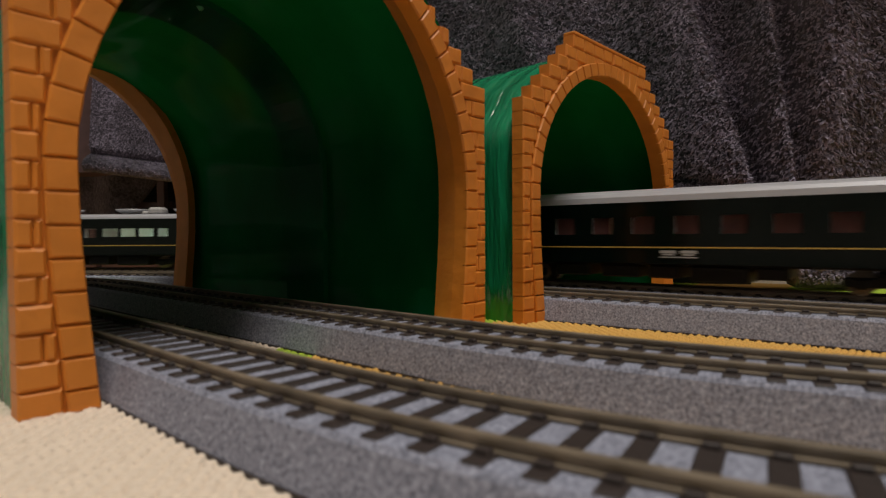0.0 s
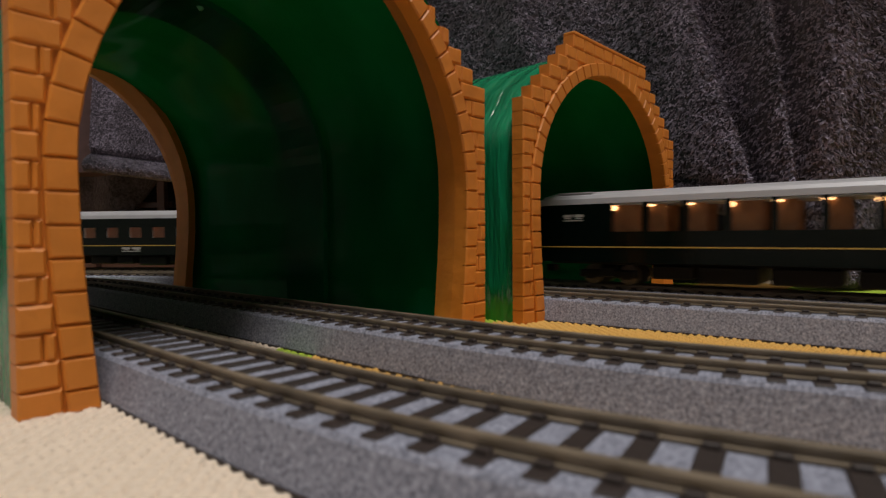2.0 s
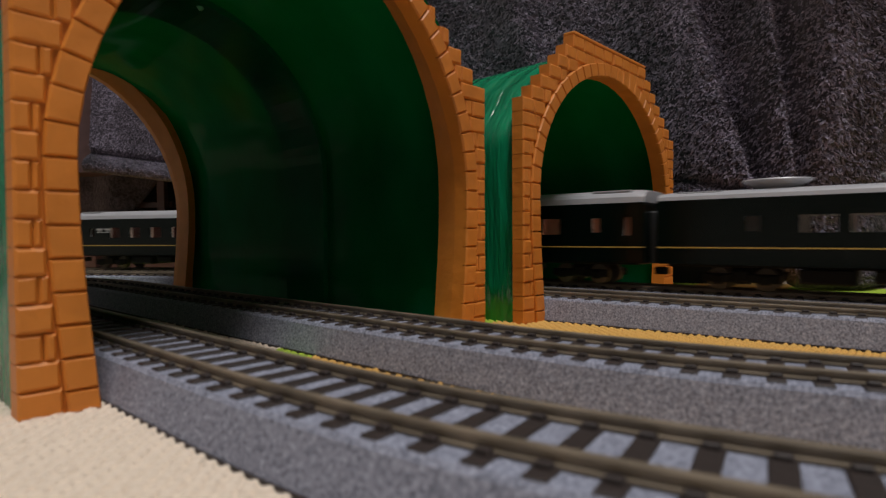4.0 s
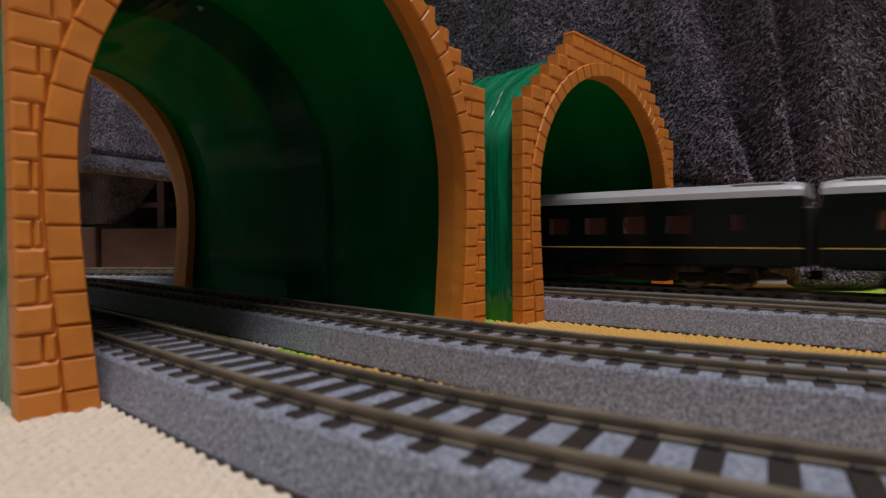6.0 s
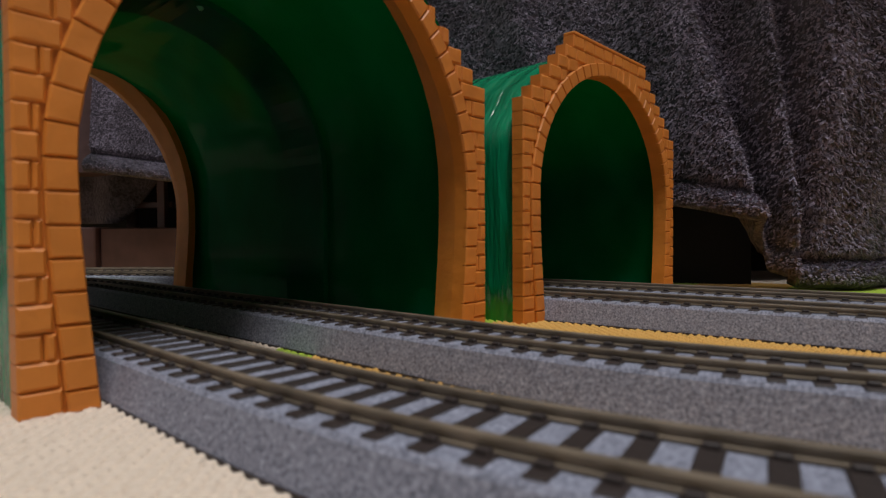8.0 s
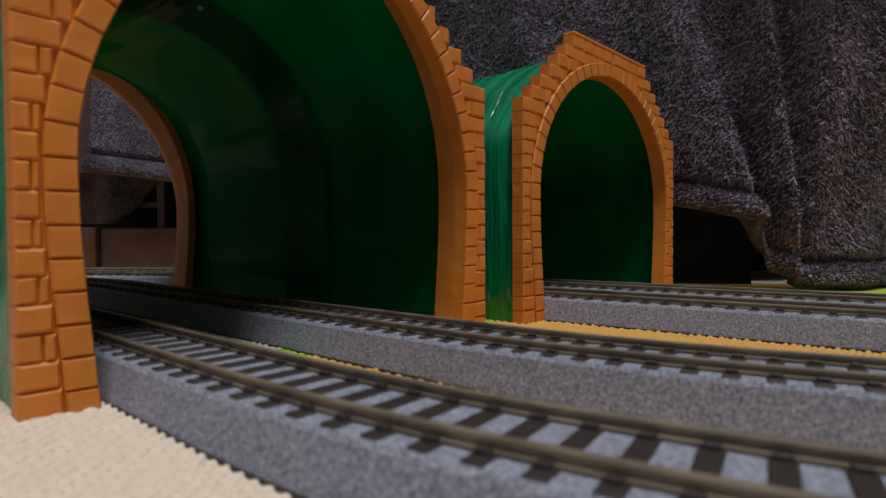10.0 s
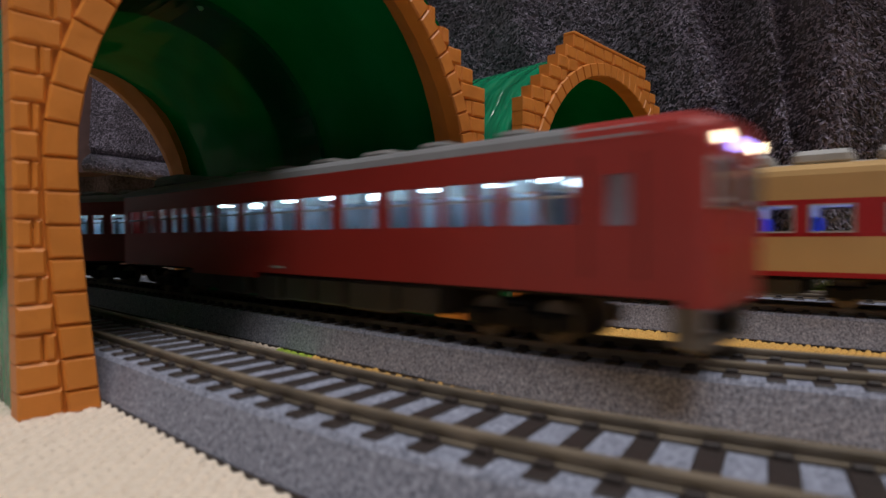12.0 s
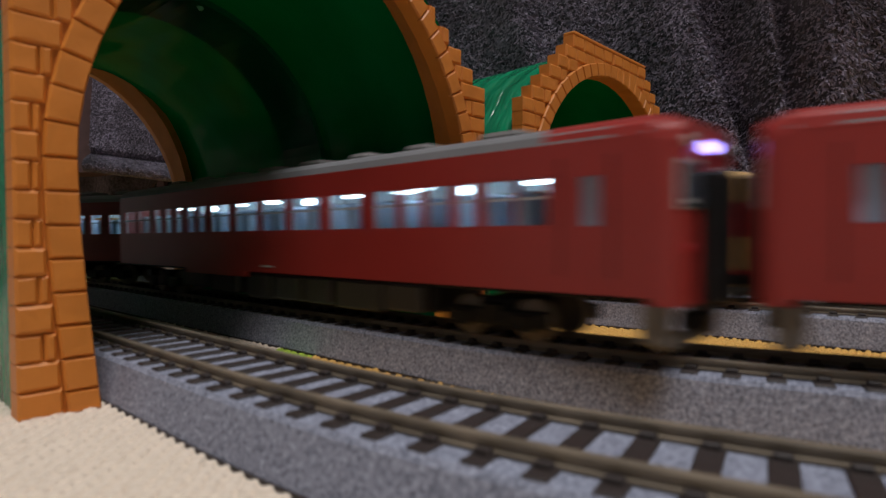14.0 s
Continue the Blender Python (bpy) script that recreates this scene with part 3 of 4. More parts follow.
def pile(parent, place, count, u0, u1, w0, w1, seed, size=1.0):
    """Fleece: short bent tufts all over the near side of a hanging cloth."""
    rnd = random.Random(seed)
    b = Bits()
    for _ in range(count):
        u, w = rnd.uniform(u0, u1), rnd.uniform(w0, w1)
        p, pu, pw = Vector(place(u, w)), Vector(place(u + 0.002, w)), Vector(place(u, w + 0.004))
        n = (pu - p).cross(pw - p)
        if n.length < 1e-9:
            continue
        n.normalize()
        if n.y > 0:
            n = -n
        down = (p - pw).normalized()
        side = n.cross(down).normalized()
        r, l = size * rnd.uniform(0.5, 0.9), size * rnd.uniform(1.5, 2.9)
        tip = p + n * (0.2 + 0.5 * l) + down * l * rnd.uniform(0.3, 1.0) * min(1.0, 0.2 + 12 * w) + side * l * rnd.uniform(-0.7, 0.7)
        base = p - n * 0.1
        i = len(b.v)
        b.v += [tuple(base + side * r - down * r * 0.5), tuple(base - side * r - down * r * 0.5), tuple(base + down * r), tuple(tip)]
        b.f += [(i, i + 2, i + 3), (i + 2, i + 1, i + 3), (i + 1, i, i + 3)]
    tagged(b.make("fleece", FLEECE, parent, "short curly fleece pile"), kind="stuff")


def flap_place(u, w):
    x = -204.5 + 101.5 * u
    hem = 59 - 13 * u
    z = hem + 120 * w
    roll = 6 * crest(z - hem, 4, 5) - 3 * crest(z - hem, 11.5, 2)
    return (x + 9 * w * (1 - u), 338 - roll + 2 * math.sin(x * 0.09) + 10 * u, z)


pile(main_towel, towel_place, 100000, 0.15, 0.92, 0.008, 0.56, 5, 0.66)
flap = sheet("hanging_towel", 110, 110, flap_place, "dark grey fleece towel with a thick rolled hem", "towel", 5.0)
pile(flap, flap_place, 26000, 0.0, 1.0, 0.01, 0.8, 6, 0.38)


def under_place(u, w):
    x = -260 + 120 * u
    hem = 30 + 40 * smooth(0.45, 0.75, u)
    return (x, 372 + 4 * math.sin(x * 0.16), hem + 160 * w)


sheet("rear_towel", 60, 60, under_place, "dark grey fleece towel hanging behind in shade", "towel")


def build_furniture():
    d = new("drawer_box")
    tagged(d, "dark brown low wooden box under the towel", "box")
    Bits().box(-208, -90, 356, 400, 0, 27, bev=0.8).make("front", DARKWOOD, d)
    Bits().box(-219, -209, 352, 402, 0, 27.4, bev=0.8).make("end_panel", DARKWOOD, d)
    st = new("wooden_stand")
    tagged(st, "dark wooden stand with upright posts", "stand")
    Bits().box(-181, -176, 372, 377, 27, 59.5, bev=0.4).make("post", DARKWOOD, st)
    Bits().box(-207, -201, 384, 390, 27, 59.5, bev=0.4).make("post", DARKWOOD, st)
    Bits().box(-209, -174, 378, 383, 40, 44, bev=0.4).make("rail", DARKWOOD, st)
    # unseen block added behind the towel to shut lamp light out of the gap
    b = new("towel_shade_block")
    tagged(b, "unseen dark block that keeps light out from behind the towel", "bed")
    Bits().prism([(420, 300), (420, 900), (-420, 900), (-420, 400), (-270, 392), (-250, 348), (-96, 352), (-90, 330), (140, 236), (300, 262)], 60, 236, "z").make("base", DARKWOOD, b)
    # black panels stand in for deep shade below the lifted hems
    Bits().prism([(60, 262), (124, 236), (124, 280), (60, 290)], 0, 59, "z").make("gap_shade", BLACK, b)
    Bits().box(-70, 400, 330, 345, 0, 59, bev=0.5).make("back_shade", BLACK, b)
    Bits().box(-420, -71, 404, 415, 0, 59, bev=0.5).make("back_shade", BLACK, b)


build_furniture()


# ---- trains ----
def roof_outline(hw, eave, crown, n=10):
    pts = []
    for i in range(n + 1):
        a = math.pi * i / n
        c, s = math.cos(a), math.sin(a)
        pts.append((hw * math.copysign(abs(c) ** 0.6, c), eave + (crown - eave) * abs(s) ** 0.75))
    return pts


def band(x0, x1, z0, z1, wins, hw, thick=0.7):
    """Both side walls between two heights with the window openings cut through."""
    b = Bits()
    for sg in (-1, 1):
        ya, yb = sorted((sg * hw, sg * (hw - thick)))
        x = x0
        for a, d, lo, hi in wins:
            lo2, hi2 = max(lo, z0), min(hi, z1)
            if hi2 <= lo2:
                continue
            if a > x:
                b.box(x, a, ya, yb, z0, z1)
            if lo2 > z0:
                b.box(a, d, ya, yb, z0, lo2)
            if hi2 < z1:
                b.box(a, d, ya, yb, hi2, z1)
            x = d
        if x < x1:
            b.box(x, x1, ya, yb, z0, z1)
    return b


def bogie(parent, x):
    g = Bits()
    for sg in (-1, 1):
        g.box(x - 8.5, x + 8.5, sg * 6.6 - 0.5, sg * 6.6 + 0.5, 2.0, 4.2, bev=0.3)
        g.box(x - 6.6, x - 3.8, sg * 7.1 - 0.5, sg * 7.1 + 0.5, 1.6, 3.8, bev=0.3)
        g.box(x + 3.8, x + 6.6, sg * 7.1 - 0.5, sg * 7.1 + 0.5, 1.6, 3.8, bev=0.3)
        g.box(x - 1.8, x + 1.8, sg * 7.0 - 0.6, sg * 7.0 + 0.6, 2.2, 5.0, bev=0.3)
    g.box(x - 2.5, x + 2.5, -6.5, 6.5, 3.2, 5.6, bev=0.3)
    bg = g.make("bogie", BLACK, parent, "black moulded bogie")
    for dx in (-5.2, 5.2):
        w = Bits()
        for sg in (-1, 1):
            ring = [(x + dx + 2.8 * math.cos(k * math.pi / 8), 2.8 + 2.8 * math.sin(k * math.pi / 8)) for k in range(16)]
            w.prism(ring, sg * 4.5 - 0.9, sg * 4.5 + 0.9, "y")
        w.make("wheelset", RAIL, bg, "metal wheelset")


def build_car(name, label, group, L, bands, wins, roof_mat, eave, crown, lamp, inside, seats, lamp_at, z0=6.3, hw=9.3, pane=PANE, gear=GREYGEAR, clear_from=999.0, taper=0.0):
    """A bogie car; x forward, origin at the rail head under the middle. wins: (from the front, to, low, high)."""
    top = new(name)
    tagged(top, label, "train car", group=group)
    h = L / 2
    w = sorted((h - d, h - a, lo, hi) for a, d, lo, hi in wins)
    for nm, lo, hi, m in bands:
        b = band(-h, h, lo, hi, w, hw)
        for e in (-h, h - 0.8):
            b.box(e, e + 0.8, -hw + 0.7, hw - 0.7, lo, hi)
        b.weld().make(nm, m, top)
        lo2, hi2 = max(lo, z0 + 2.2), min(hi, eave - 0.6)
        if hi2 > lo2:
            band(-h + 1, h - 1, lo2, hi2, w, hw - 0.75, 0.3).weld().make("lining", inside, top, "pale inner lining")
    # roof, closed below by the ceiling
    ol = roof_outline(hw, eave, crown)
    r = Bits()
    ends = [(-h, 0.86 - taper), (-h + 2.0, 0.97 - 0.6 * taper), (-h + 4.5 + 8 * taper, 1.0), (h - 4.5 - 8 * taper, 1.0), (h - 2.0, 0.97 - 0.6 * taper), (h, 0.86 - taper)]
    r.sweep([[(x, y * (0.94 + 0.06 * k), eave + (z - eave) * k) for y, z in ol] for x, k in ends])
    r.make("roof", roof_mat, top, smooth=False)
    Bits().box(-h + 1, h - 1, -hw + 0.8, hw - 0.8, eave - 0.5, eave - 0.1).make("ceiling_panel", INTERIOR, top)
    Bits().box(-h + 1, h - 1, -hw + 0.8, hw - 0.8, z0 + 1.2, z0 + 2.0).make("floor_panel", inside, top)
    for a, d, lo, hi in w:
        for sg in (-1, 1):
            ya, yb = sorted((sg * (hw - 0.15), sg * (hw - 0.45)))
            p = Bits().box(a, d, ya, yb, lo, hi).make("window_pane", pane if h - a < clear_from else PANE, top)
            p.visible_shadow = False
    seats(top, w, hw, z0, h)
    lamp_at(top, lamp, w, hw, eave, h)
    # below the floor
    Bits().box(-h + 2, h - 2, -7.5, 7.5, z0 - 0.6, z0 + 1.0, bev=0.2).make("underframe", BLACK, top)
    for x in (-h * 0.7, h * 0.7):
        bogie(top, x)
    if gear is GREYGEAR:
        Bits().box(-h * 0.7 + 11, h * 0.7 - 11, -6.2, 6.2, 2.5, z0 - 0.5, bev=0.4).make("engine_block", BLACK, top, "dark underfloor engine block")
    rnd = random.Random(len(wins))
    x = -h * 0.7 + 12
    while x < h * 0.7 - 16:
        l = rnd.uniform(6, 15)
        lo = rnd.uniform(1.6, 3.2)
        Bits().box(x, min(x + l, h * 0.7 - 11), -8.0, 8.0, lo, z0 - 0.5, bev=0.4).make("underfloor_box", gear, top, "grey underfloor equipment box")
        x += l + rnd.uniform(0.8, 4)
    for e in (-1, 1):
        Bits().box(min(e * h, e * (h + 3.0)), max(e * h, e * (h + 3.0)), -1.4, 1.4, 3.0, 5.0, bev=0.3).make("coupler", BLACK, top)
        Bits().box(min(e * h, e * (h + 1.4)), max(e * h, e * (h + 1.4)), -4.6, 4.6, 6.0, 20.0, bev=0.4).make("gangway", GREYGEAR, top, "dark grey gangway bellows")
    return top


def bench_seats(material, step=9.6, high=6.4):
    def go(top, w, hw, z0, h):
        x = -h + 12
        b = Bits()
        while x < h - 12:
            for sg in (-1, 1):
                ya, yb = sorted((sg * 2.2, sg * (hw - 1.2)))
                b.box(x, x + 1.6, ya, yb, z0 + 2, z0 + 2 + high, bev=0.4)
                b.box(x + 1.6, x + 4.6, ya, yb, z0 + 2, z0 + 4.6, bev=0.4)
            x += step
        b.make("seat_row", material, top, "rows of moulded seats")
    return go


def curtains(material, gap=1.2, part=1.0):
    def go(top, w, hw, z0, h):
        for k, (a, d, lo, hi) in enumerate(w):
            for sg in (-1, 1):
                ya, yb = sorted((sg * (hw - gap), sg * (hw - gap - 0.3)))
                e = a + (d - a) * (part if k % 3 else 0.7)
                Bits().box(a - 0.6, e + 0.6, ya, yb, lo - 0.6, hi + 0.6).make("curtain", material, top)
    return go


def strip_lamps(width=1.6, step=0.0, length=4.0, drop=0.9, y=0.0, start=9.0):
    """Lamps under the ceiling: one strip, or pieces at even steps."""
    def go(top, lamp, w, hw, eave, h):
        if not step:
            Bits().box(-h + 6, h - 6, -width, width, eave - drop - 0.5, eave - drop).make("interior_lamp", lamp, top, "lit interior lamp strip")
            return
        x, k = -h + start, 0
        while x < h - 15:
            for sg in ((-1, 1) if y else (0,)):
                # a round fitting after two flat ones
                long, deep = (length * 0.7, 1.25) if k % 3 == 1 else (length * 0.8, 0.45)
                Bits().box(x, x + long, sg * y - width, sg * y + width, eave - drop - deep, eave - drop, bev=0.5 * deep).make("interior_lamp", lamp, top, "lit interior lamp")
            x += step
            k += 1
    return go


def emblem(top, x, z, hw, wide=9.0, material=None):
    """A winged emblem as plain bars."""
    for sg in (-1, 1):
        ya, yb = sorted((sg * hw, sg * (hw + 0.08)))
        b = Bits()
        for x0, x1, z0, z1 in ((-0.5, -0.06, 0.25, 0.5), (0.06, 0.5, 0.25, 0.5), (-0.44, -0.12, 0.08, 0.2), (0.12, 0.44, 0.08, 0.2), (-0.5, 0.5, -0.12, -0.02)):
            b.box(x + x0 * wide, x + x1 * wide, ya, yb, z + z0 * 3, z + z1 * 3)
        b.make("emblem", material or LIGHTGREY, top, "pale winged emblem bars")


def dish(top, x, y, z, r, high):
    rings = []
    for k, (f, zz) in enumerate(((0.55, 0.0), (0.6, 0.15), (0.95, 0.75), (1.0, 0.9), (0.97, 1.0))):
        rings.append([(x + r * f * math.cos(a * math.pi / 12), y + r * f * 0.85 * math.sin(a * math.pi / 12), z + high * zz) for a in range(24)])
    Bits().sweep(rings).make("roof_dish", CARSILVER, top, "pale grey saucer-shaped roof fitting")


DARK_BANDS = [("side_wall", 6.3, 22.3, CARGREEN)]
DARK_L, DARK_PITCH = 127.6, 131.0


def dark_car(label, wins, lamp, seats, lamps, extra=None, pane=PANE, crown=26.0, inside=INTERIOR, clear_from=999.0):
    t = build_car("sleeping_car", label, "night train cars", DARK_L, DARK_BANDS, wins, CARSILVER, 22.3, crown, lamp, inside, seats, lamps, pane=pane, gear=BLACK, clear_from=clear_from)
    h = DARK_L / 2
    for sg in (-1, 1):
        ya, yb = sorted((sg * 9.3, sg * 9.38))
        Bits().box(-h, h, ya, yb, 10.3, 10.62).make("yellow_line", CARYELLOW, t, "thin yellow waist line")
        for e in (-1, 1):
            xa, xb = sorted((e * (h - 4), e * (h - 15)))
            Bits().box(xa, xb, sg * 6.2 - 1.5, sg * 6.2 + 1.5, crown - 2.4, crown - 0.2, bev=0.3).make("roof_vent", GREYROOF, t, "grey roof vent panel")
    if extra:
        extra(t)
    return t


def row(first, n, wide, pitch, lo, hi):
    return [(first + k * pitch, first + k * pitch + wide, lo, hi) for k in range(n)]


SMALL = row(24, 8, 5.8, 11.0, 13.9, 18.4)
PLAIN = [(3.5, 5.5, 13.6, 18.4), (12, 14.5, 14.4, 18.3)] + SMALL + [(115, 117.5, 14.4, 18.3)]
car_lead = dark_car("dark green model sleeping car with dim red-curtained windows", PLAIN, DIMLED, curtains(CURTAIN), strip_lamps(1.2), lambda t: emblem(t, 2.0, 8.2, 9.3))
car_lounge = dark_car("dark green model lounge car with tall warm-lit windows", row(19.0, 9, 8.6, 9.9, 14.6, 22.3), WARMLED,
                      lambda t, w, hw, z0, h: (bench_seats(TAN, 19.8, 5.0)(t, w, hw, z0, h), curtains(TAN, 4.0, 0.35)(t, w, hw, z0, h)), strip_lamps(0.8, 9.9, 3.2, 0.6, 5.6), lambda t: (emblem(t, 57.5, 17.2, 9.3, 7), emblem(t, -54, 18.0, 9.3, 6)), inside=TANLINING)


def diner_roof(t):
    for x, r, hgt in ((49, 6.3, 2.5), (22.8, 6.7, 2.4), (-9, 9.0, 2.4), (-38, 7.5, 2.4)):
        dish(t, x, -1.0, 24.4, r, hgt)
    Bits().box(31.8, 38.3, -5, 2, 24.2, 27.6, bev=1.1).make("roof_cowl", LIGHTGREY, t, "pale rounded roof cowl")
    Bits().box(28.6, 31.4, -4, 0, 24.2, 25.9, bev=0.6).make("roof_cowl", LIGHTGREY, t)
    emblem(t, 54.8, 16.6, 9.3, 6)


def diner_lamps(top, lamp, w, hw, eave, h):
    Bits().box(h - 50.5, h - 17, -1.2, 1.2, eave - 1.4, eave - 0.9).make("interior_lamp", lamp, top, "lit white galley lamp")
    # warm strips added under the ceiling to light the clear windows dimly
    for x in (h - 58, h - 70, h - 84, h - 96):
        Bits().box(x, x + 3, -1.0, 1.0, eave - 1.4, eave - 0.9).make("interior_lamp", SOFTLED, top, "short warm lamp strip added under the ceiling")


DINER = [(20.5, 25, 14.4, 18.0), (27, 33.6, 14.4, 18.0), (35, 41.6, 14.4, 18.0), (43, 49.8, 14.4, 18.0), (52.5, 58.2, 14.0, 18.0), (60.5, 67.5, 14.0, 18.0), (70, 77, 14.0, 18.0), (79.5, 86.5, 14.0, 18.0), (89, 96, 14.0, 18.0), (104, 107, 14.4, 18.0)]
car_diner = dark_car("dark green model dining car with white-lit windows and roof dishes", DINER, COOLLED, bench_seats(TAN, 12.0, 5.0), diner_lamps, diner_roof, FROSTED, 24.6, clear_from=51.5)
car_four = dark_car("dark green model sleeping car with red-brown lit windows", PLAIN, SOFTLED, curtains(TANCURTAIN, 2.6), strip_lamps(1.6), lambda t: emblem(t, 2.0, 8.2, 9.3))
car_tail = dark_car("dark green model end car with warm windows and emblem", PLAIN[1:], SOFTLED, curtains(CURTAIN, 2.6), strip_lamps(1.6), lambda t: emblem(t, -46.0, 16.6, 9.3, 8))
DARK = [car_lead, car_lounge, car_diner, car_four, car_tail]

# diesel railcars
RED_L, RED_V = 147.0, 153.0
RED_WINS = [(a, d, 15.0, 20.6) for a, d in ((12.2, 16.7), (17.1, 21.6), (23.2, 26.4), (27.8, 32), (33.2, 37), (38.2, 43.4), (46, 54.6), (57, 65.8), (67.4, 75.8), (77, 85.8), (87.5, 96.3), (97.8, 102), (102.8, 107.2), (109.4, 113.2), (114.8, 118.8), (120.6, 125), (127.6, 135.4), (136.4, 144))]
RED_WINS = [(5.6, 8.0, 14.8, 20.4)] + RED_WINS


def cab_front(t, h, hw, lit, sign, m):
    """The driver's end at +x: rounded face, windscreens, lamps, skirt."""
    rings = []
    for dx, k in ((0.0, 1.0), (1.6, 0.985), (2.6, 0.94), (3.0, 0.88)):
        ol = [(-hw * k, 6.3), (hw * k, 6.3)] + [(y * k, z) for y, z in roof_outline(hw, 24.0 - 0.25 * dx, 27.0 - 0.35 * dx)]
        rings.append([(h + dx, y, z) for y, z in ol])
    f = Bits().sweep(rings).make("cab_face", m, t, "vermilion cab face")
    cap = [[(x, y * k, 24.2 + (z - 24.2) * k2) for y, z in roof_outline(hw, 24.2, 27.15)] for x, k, k2 in ((h - 13, 0.9, 0.9), (h - 12.8, 1.004, 1.0), (h - 1.2, 1.004, 1.0), (h + 0.4, 0.99, 0.98))]
    Bits().sweep(cap).make("roof_end", m, f, "vermilion roof end over the cab", smooth=False)
    for ya, yb in ((-8.2, -2.6), (2.6, 8.2)):
        Bits().box(h + 2.7, h + 3.05, ya - 0.35, yb + 0.35, 16.3, 21.7, bev=0.3).make("windscreen_frame", LIGHTGREY, f)
        Bits().box(h + 2.8, h + 3.25, ya, yb, 16.6, 21.4, bev=0.4).make("windscreen", CABGLASS, f, "dark cab windscreen")
        Bits().box(h + 3.2, h + 3.35, ya + 0.6, ya + 2.4, 17.0, 17.5).make("wiper", LIGHTGREY, f)
    Bits().box(h + 2.7, h + 3.25, -1.6, 1.6, 7.4, 21.2, bev=0.3).make("gangway_door", m, f)
    Bits().box(h + 3.0, h + 3.4, -1.1, 1.1, 16.8, 20.0, bev=0.3).make("door_window", CABGLASS, f)
    Bits().box(h + 2.3, h + 3.5, -2.2, 2.2, 22.9, 24.1, bev=0.3).make("destination_sign", SIGNLAMP if sign else LIGHTGREY, f, "lit destination sign" if sign else "")
    for y in (-6.1, 6.1):
        ring = [(y + 0.9 * math.cos(k * math.pi / 8), 23.7 + 0.65 * math.sin(k * math.pi / 8)) for k in range(16)]
        Bits().prism(ring, h + 1.6, h + 3.3).make("headlamp", HEADLAMP if lit else LIGHTGREY, f, "lit headlamp" if lit else "")
        Bits().box(h + 2.6, h + 3.2, y - 0.8, y + 0.8, 11.6, 12.9, bev=0.3).make("tail_lamp", CARCRIMSON, f)
    sk = Bits()
    sk.box(h + 0.2, h + 1.6, -8.2, 8.2, 1.4, 3.0, bev=0.4)
    for y in (-7.4, 7.4):
        sk.box(h - 1.5, h + 1.6, y - 0.9, y + 0.9, 1.8, 6.4, bev=0.3)
    sk.make("snow_plough", PLOUGH, f, "grey snow plough bar")


def red_car(label, lit, sign, tank=False, blind=False):
    t = build_car("railcar", label, "diesel railcars", RED_L, [("side_wall", 7.1, 24.4, CARRED)], RED_WINS, GREYROOF, 24.4, 27.0, WHITELED, INTERIOR,
                  bench_seats(SEATGREY, 5.6, 10.2), strip_lamps(0.9, 14.2, 5.0, 2.6, 4.6, 27.0 if tank else 9.0), z0=7.1)
    h = RED_L / 2
    cab_front(t, h, 9.3, lit, sign, CARRED)
    rnd = random.Random(3)
    for x in (-42, -27, -13, 2, 17, 31, 46) if tank else (-56, -42, -27, -13, 2, 17, 31, 46):
        Bits().box(x, x + rnd.uniform(5, 8), -3.4, 3.4, 26.6, 28.2, bev=0.6).make("roof_ventilator", PLOUGH, t, "grey roof ventilator")
    if not tank:
        Bits().box(h + 3.0, h + 5.2, -3.4, 3.4, 6.2, 20.5, bev=0.4).make("gangway", BLACK, t, "dark gangway bellows")
    for sg in (-1, 1):
        ya, yb = sorted((sg * 9.3, sg * 9.36))
        Bits().box(h - 75.5, h - 71.5, ya, yb, 8.1, 8.5).make("side_plate", LIGHTGREY, t, "small pale side plate")
        for x in (h - 10.6, h - 4.2):
            Bits().box(x, x + 0.25, ya, yb, 9.0, 22.6).make("door_seam", BLACK, t)
    # panels added along the cab sides to hold interior light off their windows
    for sg in (-1, 1):
        ya, yb = sorted((sg * 8.0, sg * 7.7))
        Bits().box(h - 10.4, h - 1.2, ya, yb, 9.6, 23.2).make("cab_dimming_panel", SEATGREY, t, "grey panel added behind the cab window to dim it")
    if tank:
        Bits().box(-67, -52, -4.5, 4.5, 26.4, 29.8, bev=1.2).make("roof_tank", GREYROOF, t, "grey rounded roof unit")
    if blind:
        for sg in (-1, 1):
            ya, yb = sorted((sg * 7.6, sg * 7.9))
            Bits().box(h - 21.6, h - 14.6, ya, yb, 14.0, 20.4).make("blind", SEATBLUE, t, "bright blue blind")
    for sg in (-1, 1):
        ya, yb = sorted((sg * 9.3, sg * 8.5))
        Bits().box(-34, -8, ya, yb, 6.0, 7.1).make("side_skirt", CARRED, t)
        for a, d, lo, hi in RED_WINS[1:]:
            y1, y2 = sorted((sg * 9.0, sg * 9.22))
            Bits().box(h - d, h - a, y1, y2, (lo + hi) / 2 + 0.3, (lo + hi) / 2 + 0.6).make("window_bar", LIGHTGREY, t)
    return t


REDS = [red_car("vermilion model railcar with lit headlamps and bright windows", True, True, tank=True), red_car("vermilion model railcar with bright windows, cab facing back", False, False, blind=True),
        red_car("vermilion model railcar with bright windows and lit sign", False, True), red_car("vermilion model railcar with bright windows, last of the train", False, False)]

# express railcars
CR_L, CR_PITCH, CR_V = 138.0, 144.0, -92.0
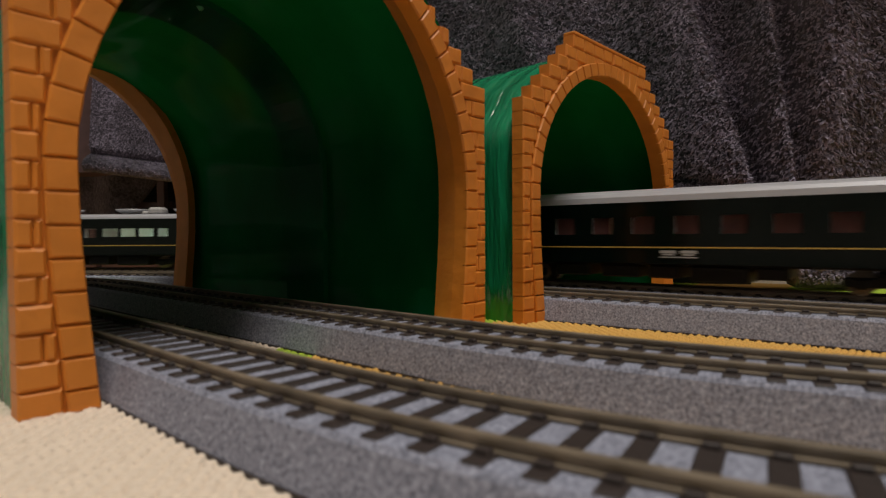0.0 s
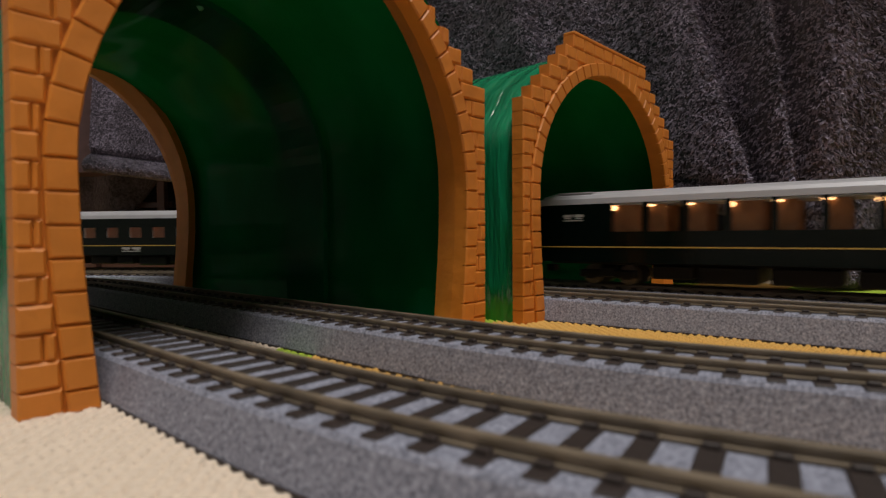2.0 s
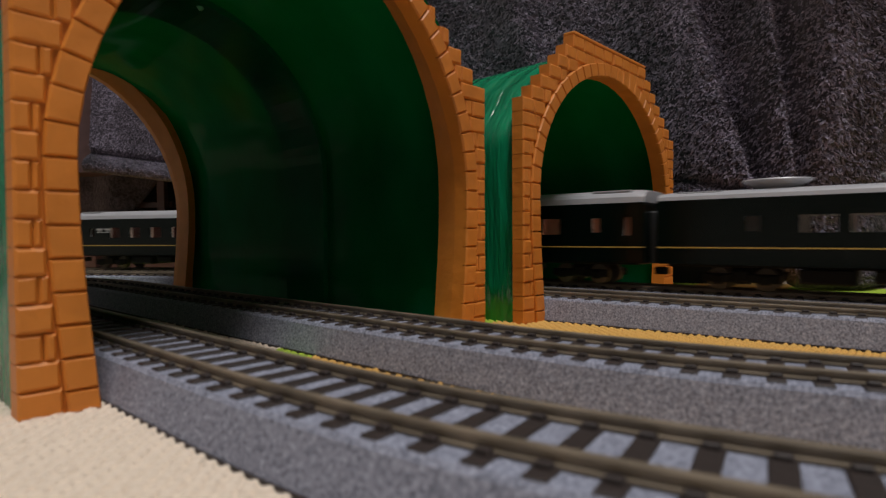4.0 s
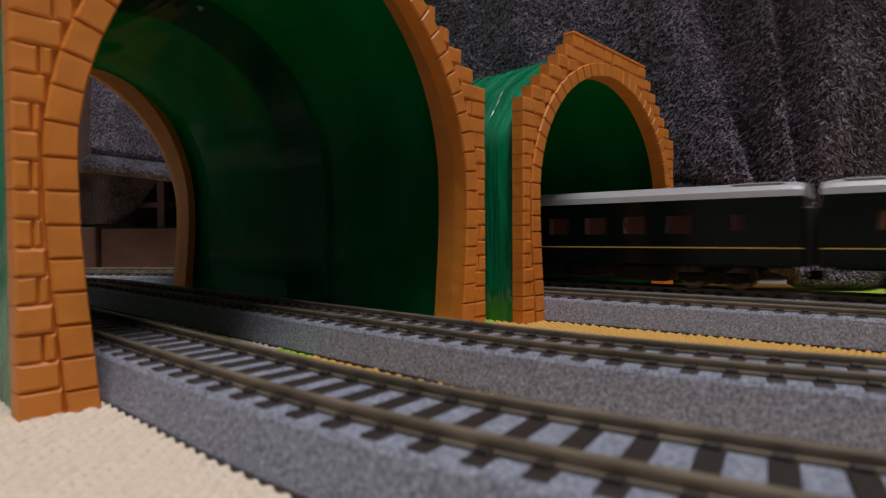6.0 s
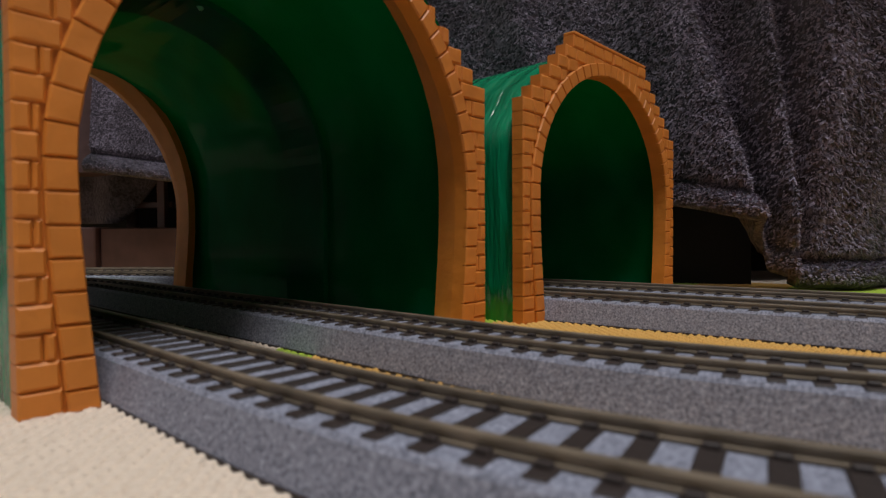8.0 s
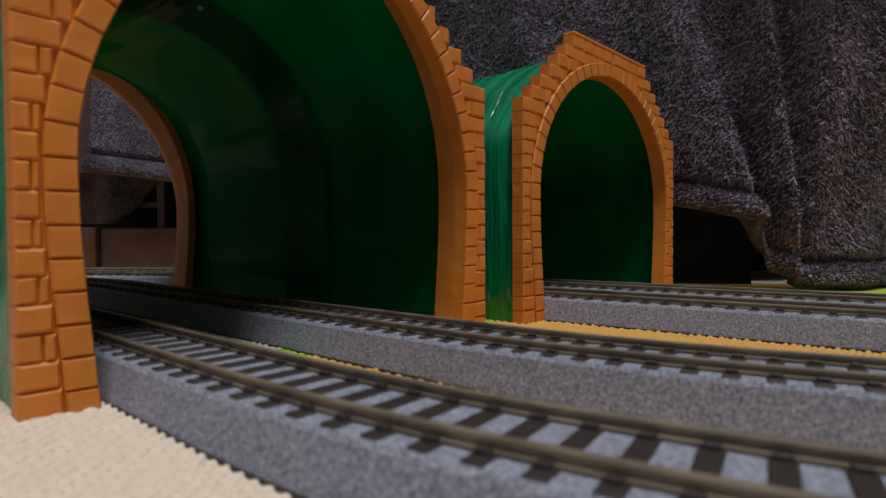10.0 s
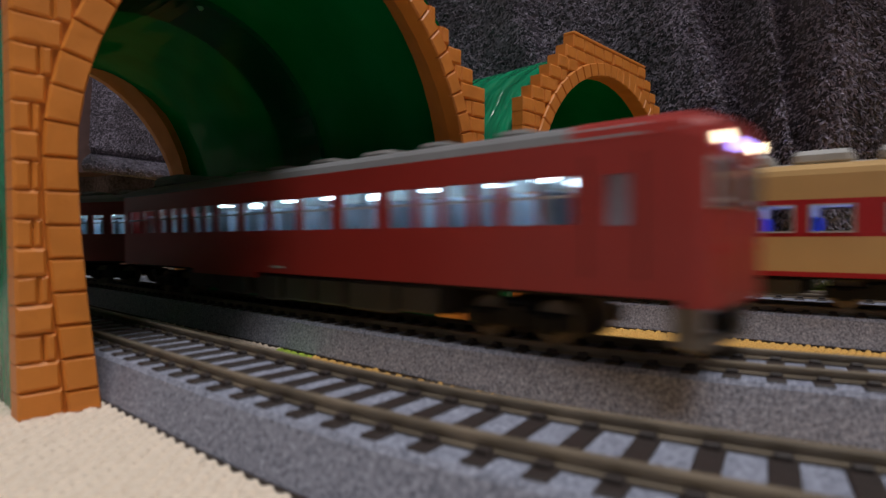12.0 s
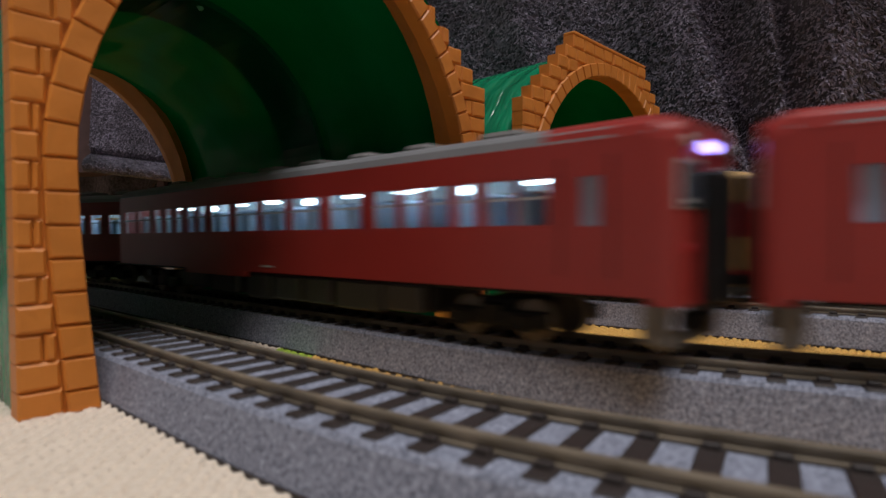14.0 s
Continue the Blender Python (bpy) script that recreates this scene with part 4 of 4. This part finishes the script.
CR_WINS = [(1.2, 3.6, 14.6, 18.8), (6.0, 8.0, 13.4, 19.3), (10.0, 14.4, 15.0, 19.0), (17, 21, 13.9, 19.0)] + [(23.4 + 9.25 * k, 30.4 + 9.25 * k, 13.9, 19.1) for k in range(10)] + [(118, 122, 13.9, 19.0), (127, 129, 13.4, 19.3)]


def cream_car(label):
    """Built facing its way of travel; x forward."""
    t = build_car("express_railcar", label, "express railcars", CR_L, [("lower_side", 6.8, 13.2, CARCREAM), ("window_band", 13.2, 20.0, CARCRIMSON), ("upper_side", 20.0, 24.4, CARCREAM), ("sill_stripe", 5.9, 6.8, CARCRIMSON)],
                  CR_WINS, CARCREAM, 24.4, 26.9, BLUELED, INTERIOR, bench_seats(SEATBLUE, 9.25, 9.0), strip_lamps(1.2, 0, 0, 0.8), z0=5.9, taper=0.45)
    h = CR_L / 2
    for sg in (-1, 1):
        for a, d, lo, hi in CR_WINS[3:]:
            ya, yb = sorted((sg * 9.3, sg * 9.45))
            b = Bits()
            b.box(h - d, h - a, ya, yb, lo, lo + 0.3).box(h - d, h - a, ya, yb, hi - 0.3, hi)
            b.box(h - d, h - d + 0.3, ya, yb, lo + 0.3, hi - 0.3).box(h - a - 0.3, h - a, ya, yb, lo + 0.3, hi - 0.3)
            b.make("window_frame", LIGHTGREY, t, "silver window frame")
        ya, yb = sorted((sg * 9.3, sg * 9.4))
        door = Bits().box(h - 8.9, h - 8.0, ya, yb, 7.3, 20.6).box(h - 6.0, h - 4.6, ya, yb, 7.3, 20.6).box(h - 8.0, h - 6.0, ya, yb, 7.3, 13.4).box(h - 8.0, h - 6.0, ya, yb, 19.3, 20.6)
        door.make("cab_door", CARCREAM, t, "cream cab door")
        # black panel added inside so the cab windows look unlit
        ya, yb = sorted((sg * 8.3, sg * 8.1))
        Bits().box(h - 15.0, h - 0.9, ya, yb, 12.6, 19.8).make("cab_dark_panel", BLACK, t, "dark panel added behind the cab windows")
        ya, yb = sorted((sg * 9.3, sg * 8.6))
        Bits().box(h - 24, h - 6, ya, yb, 5.0, 5.9).make("side_skirt", CARCRIMSON, t)
    for x in (-57.4, -44, -30.6, -17.2, -3.8, 9.6, 23):
        Bits().box(x, x + 9.6, -5, 5, 26.4, 29.4, bev=0.9).make("air_conditioner", LIGHTGREY, t, "grey roof air-conditioning unit")
    Bits().box(34.5, 45.5, -4.4, 4.4, 26.4, 28.0, bev=0.5).make("roof_ventilator", LIGHTGREY, t, "low grey roof ventilator")
    Bits().box(33.2, 41, -2.8, 2.8, 28.0, 28.7, bev=0.25).make("ventilator_cap", LIGHTGREY, t)
    Bits().box(-52, 33, -2.2, 2.2, 26.4, 27.2, bev=0.3).make("roof_duct", LIGHTGREY, t)
    f = Bits().box(h, h + 0.6, -8.6, 8.6, 6.8, 23.6, bev=0.3).make("cab_face", CARCREAM, t)
    for ya, yb in ((-7.8, -2.8), (2.8, 7.8)):
        Bits().box(h + 0.4, h + 0.9, ya, yb, 14.8, 19.0, bev=0.3).make("windscreen", BLACK, f)
    return t


CREAMS = [cream_car("cream and crimson model express railcar with blue seats"), cream_car("cream and crimson model express railcar with roof units")]

for _t, _l, _p in zip(TRACKS, (LINE_A, LINE_B, LINE_C, LINE_D), (4.35, 4.0, 4.3, 4.3)):
    build_sleepers(_t, _l, -200, 260, _p)


def ride(car, line, length, position, turned=False):
    """Key a car along its line: position(t) is the path length of its middle."""
    rows = []
    for i in range(141):
        t = i * 0.1
        s = position(t)
        a, b = line.at(s - length * 0.35), line.at(s + length * 0.35)
        h = math.degrees(math.atan2(b[1] - a[1], b[0] - a[0])) + (180 if turned else 0)
        rows.append((t, pose((a[0] + b[0]) / 2 * MM, (a[1] + b[1]) / 2 * MM, RAILTOP * MM, 0, 0, h)))
    walk(car, rows)


def motions():
    for k, car in enumerate(DARK):
        ride(car, LINE_D, DARK_L, lambda t: 119.1 + DARK_PITCH * (0.5 - k) + 79.2 * (min(t, 2.6) - 1.0) + 83.3 * max(0.0, t - 2.6))
    for k, car in enumerate(REDS):
        ride(car, LINE_B, RED_L, lambda t: -29.5 - (71.2, 221.9, 380.4, 530.4)[k] + RED_V * (t - 11.6) - 11.0 * max(0.0, 12.0 - t), k in (1, 3))
    for k, car in enumerate(CREAMS):
        ride(car, LINE_C, CR_L, lambda t: 87.0 + CR_PITCH * k + CR_L / 2 + CR_V * (t - 11.4), True)


motions()
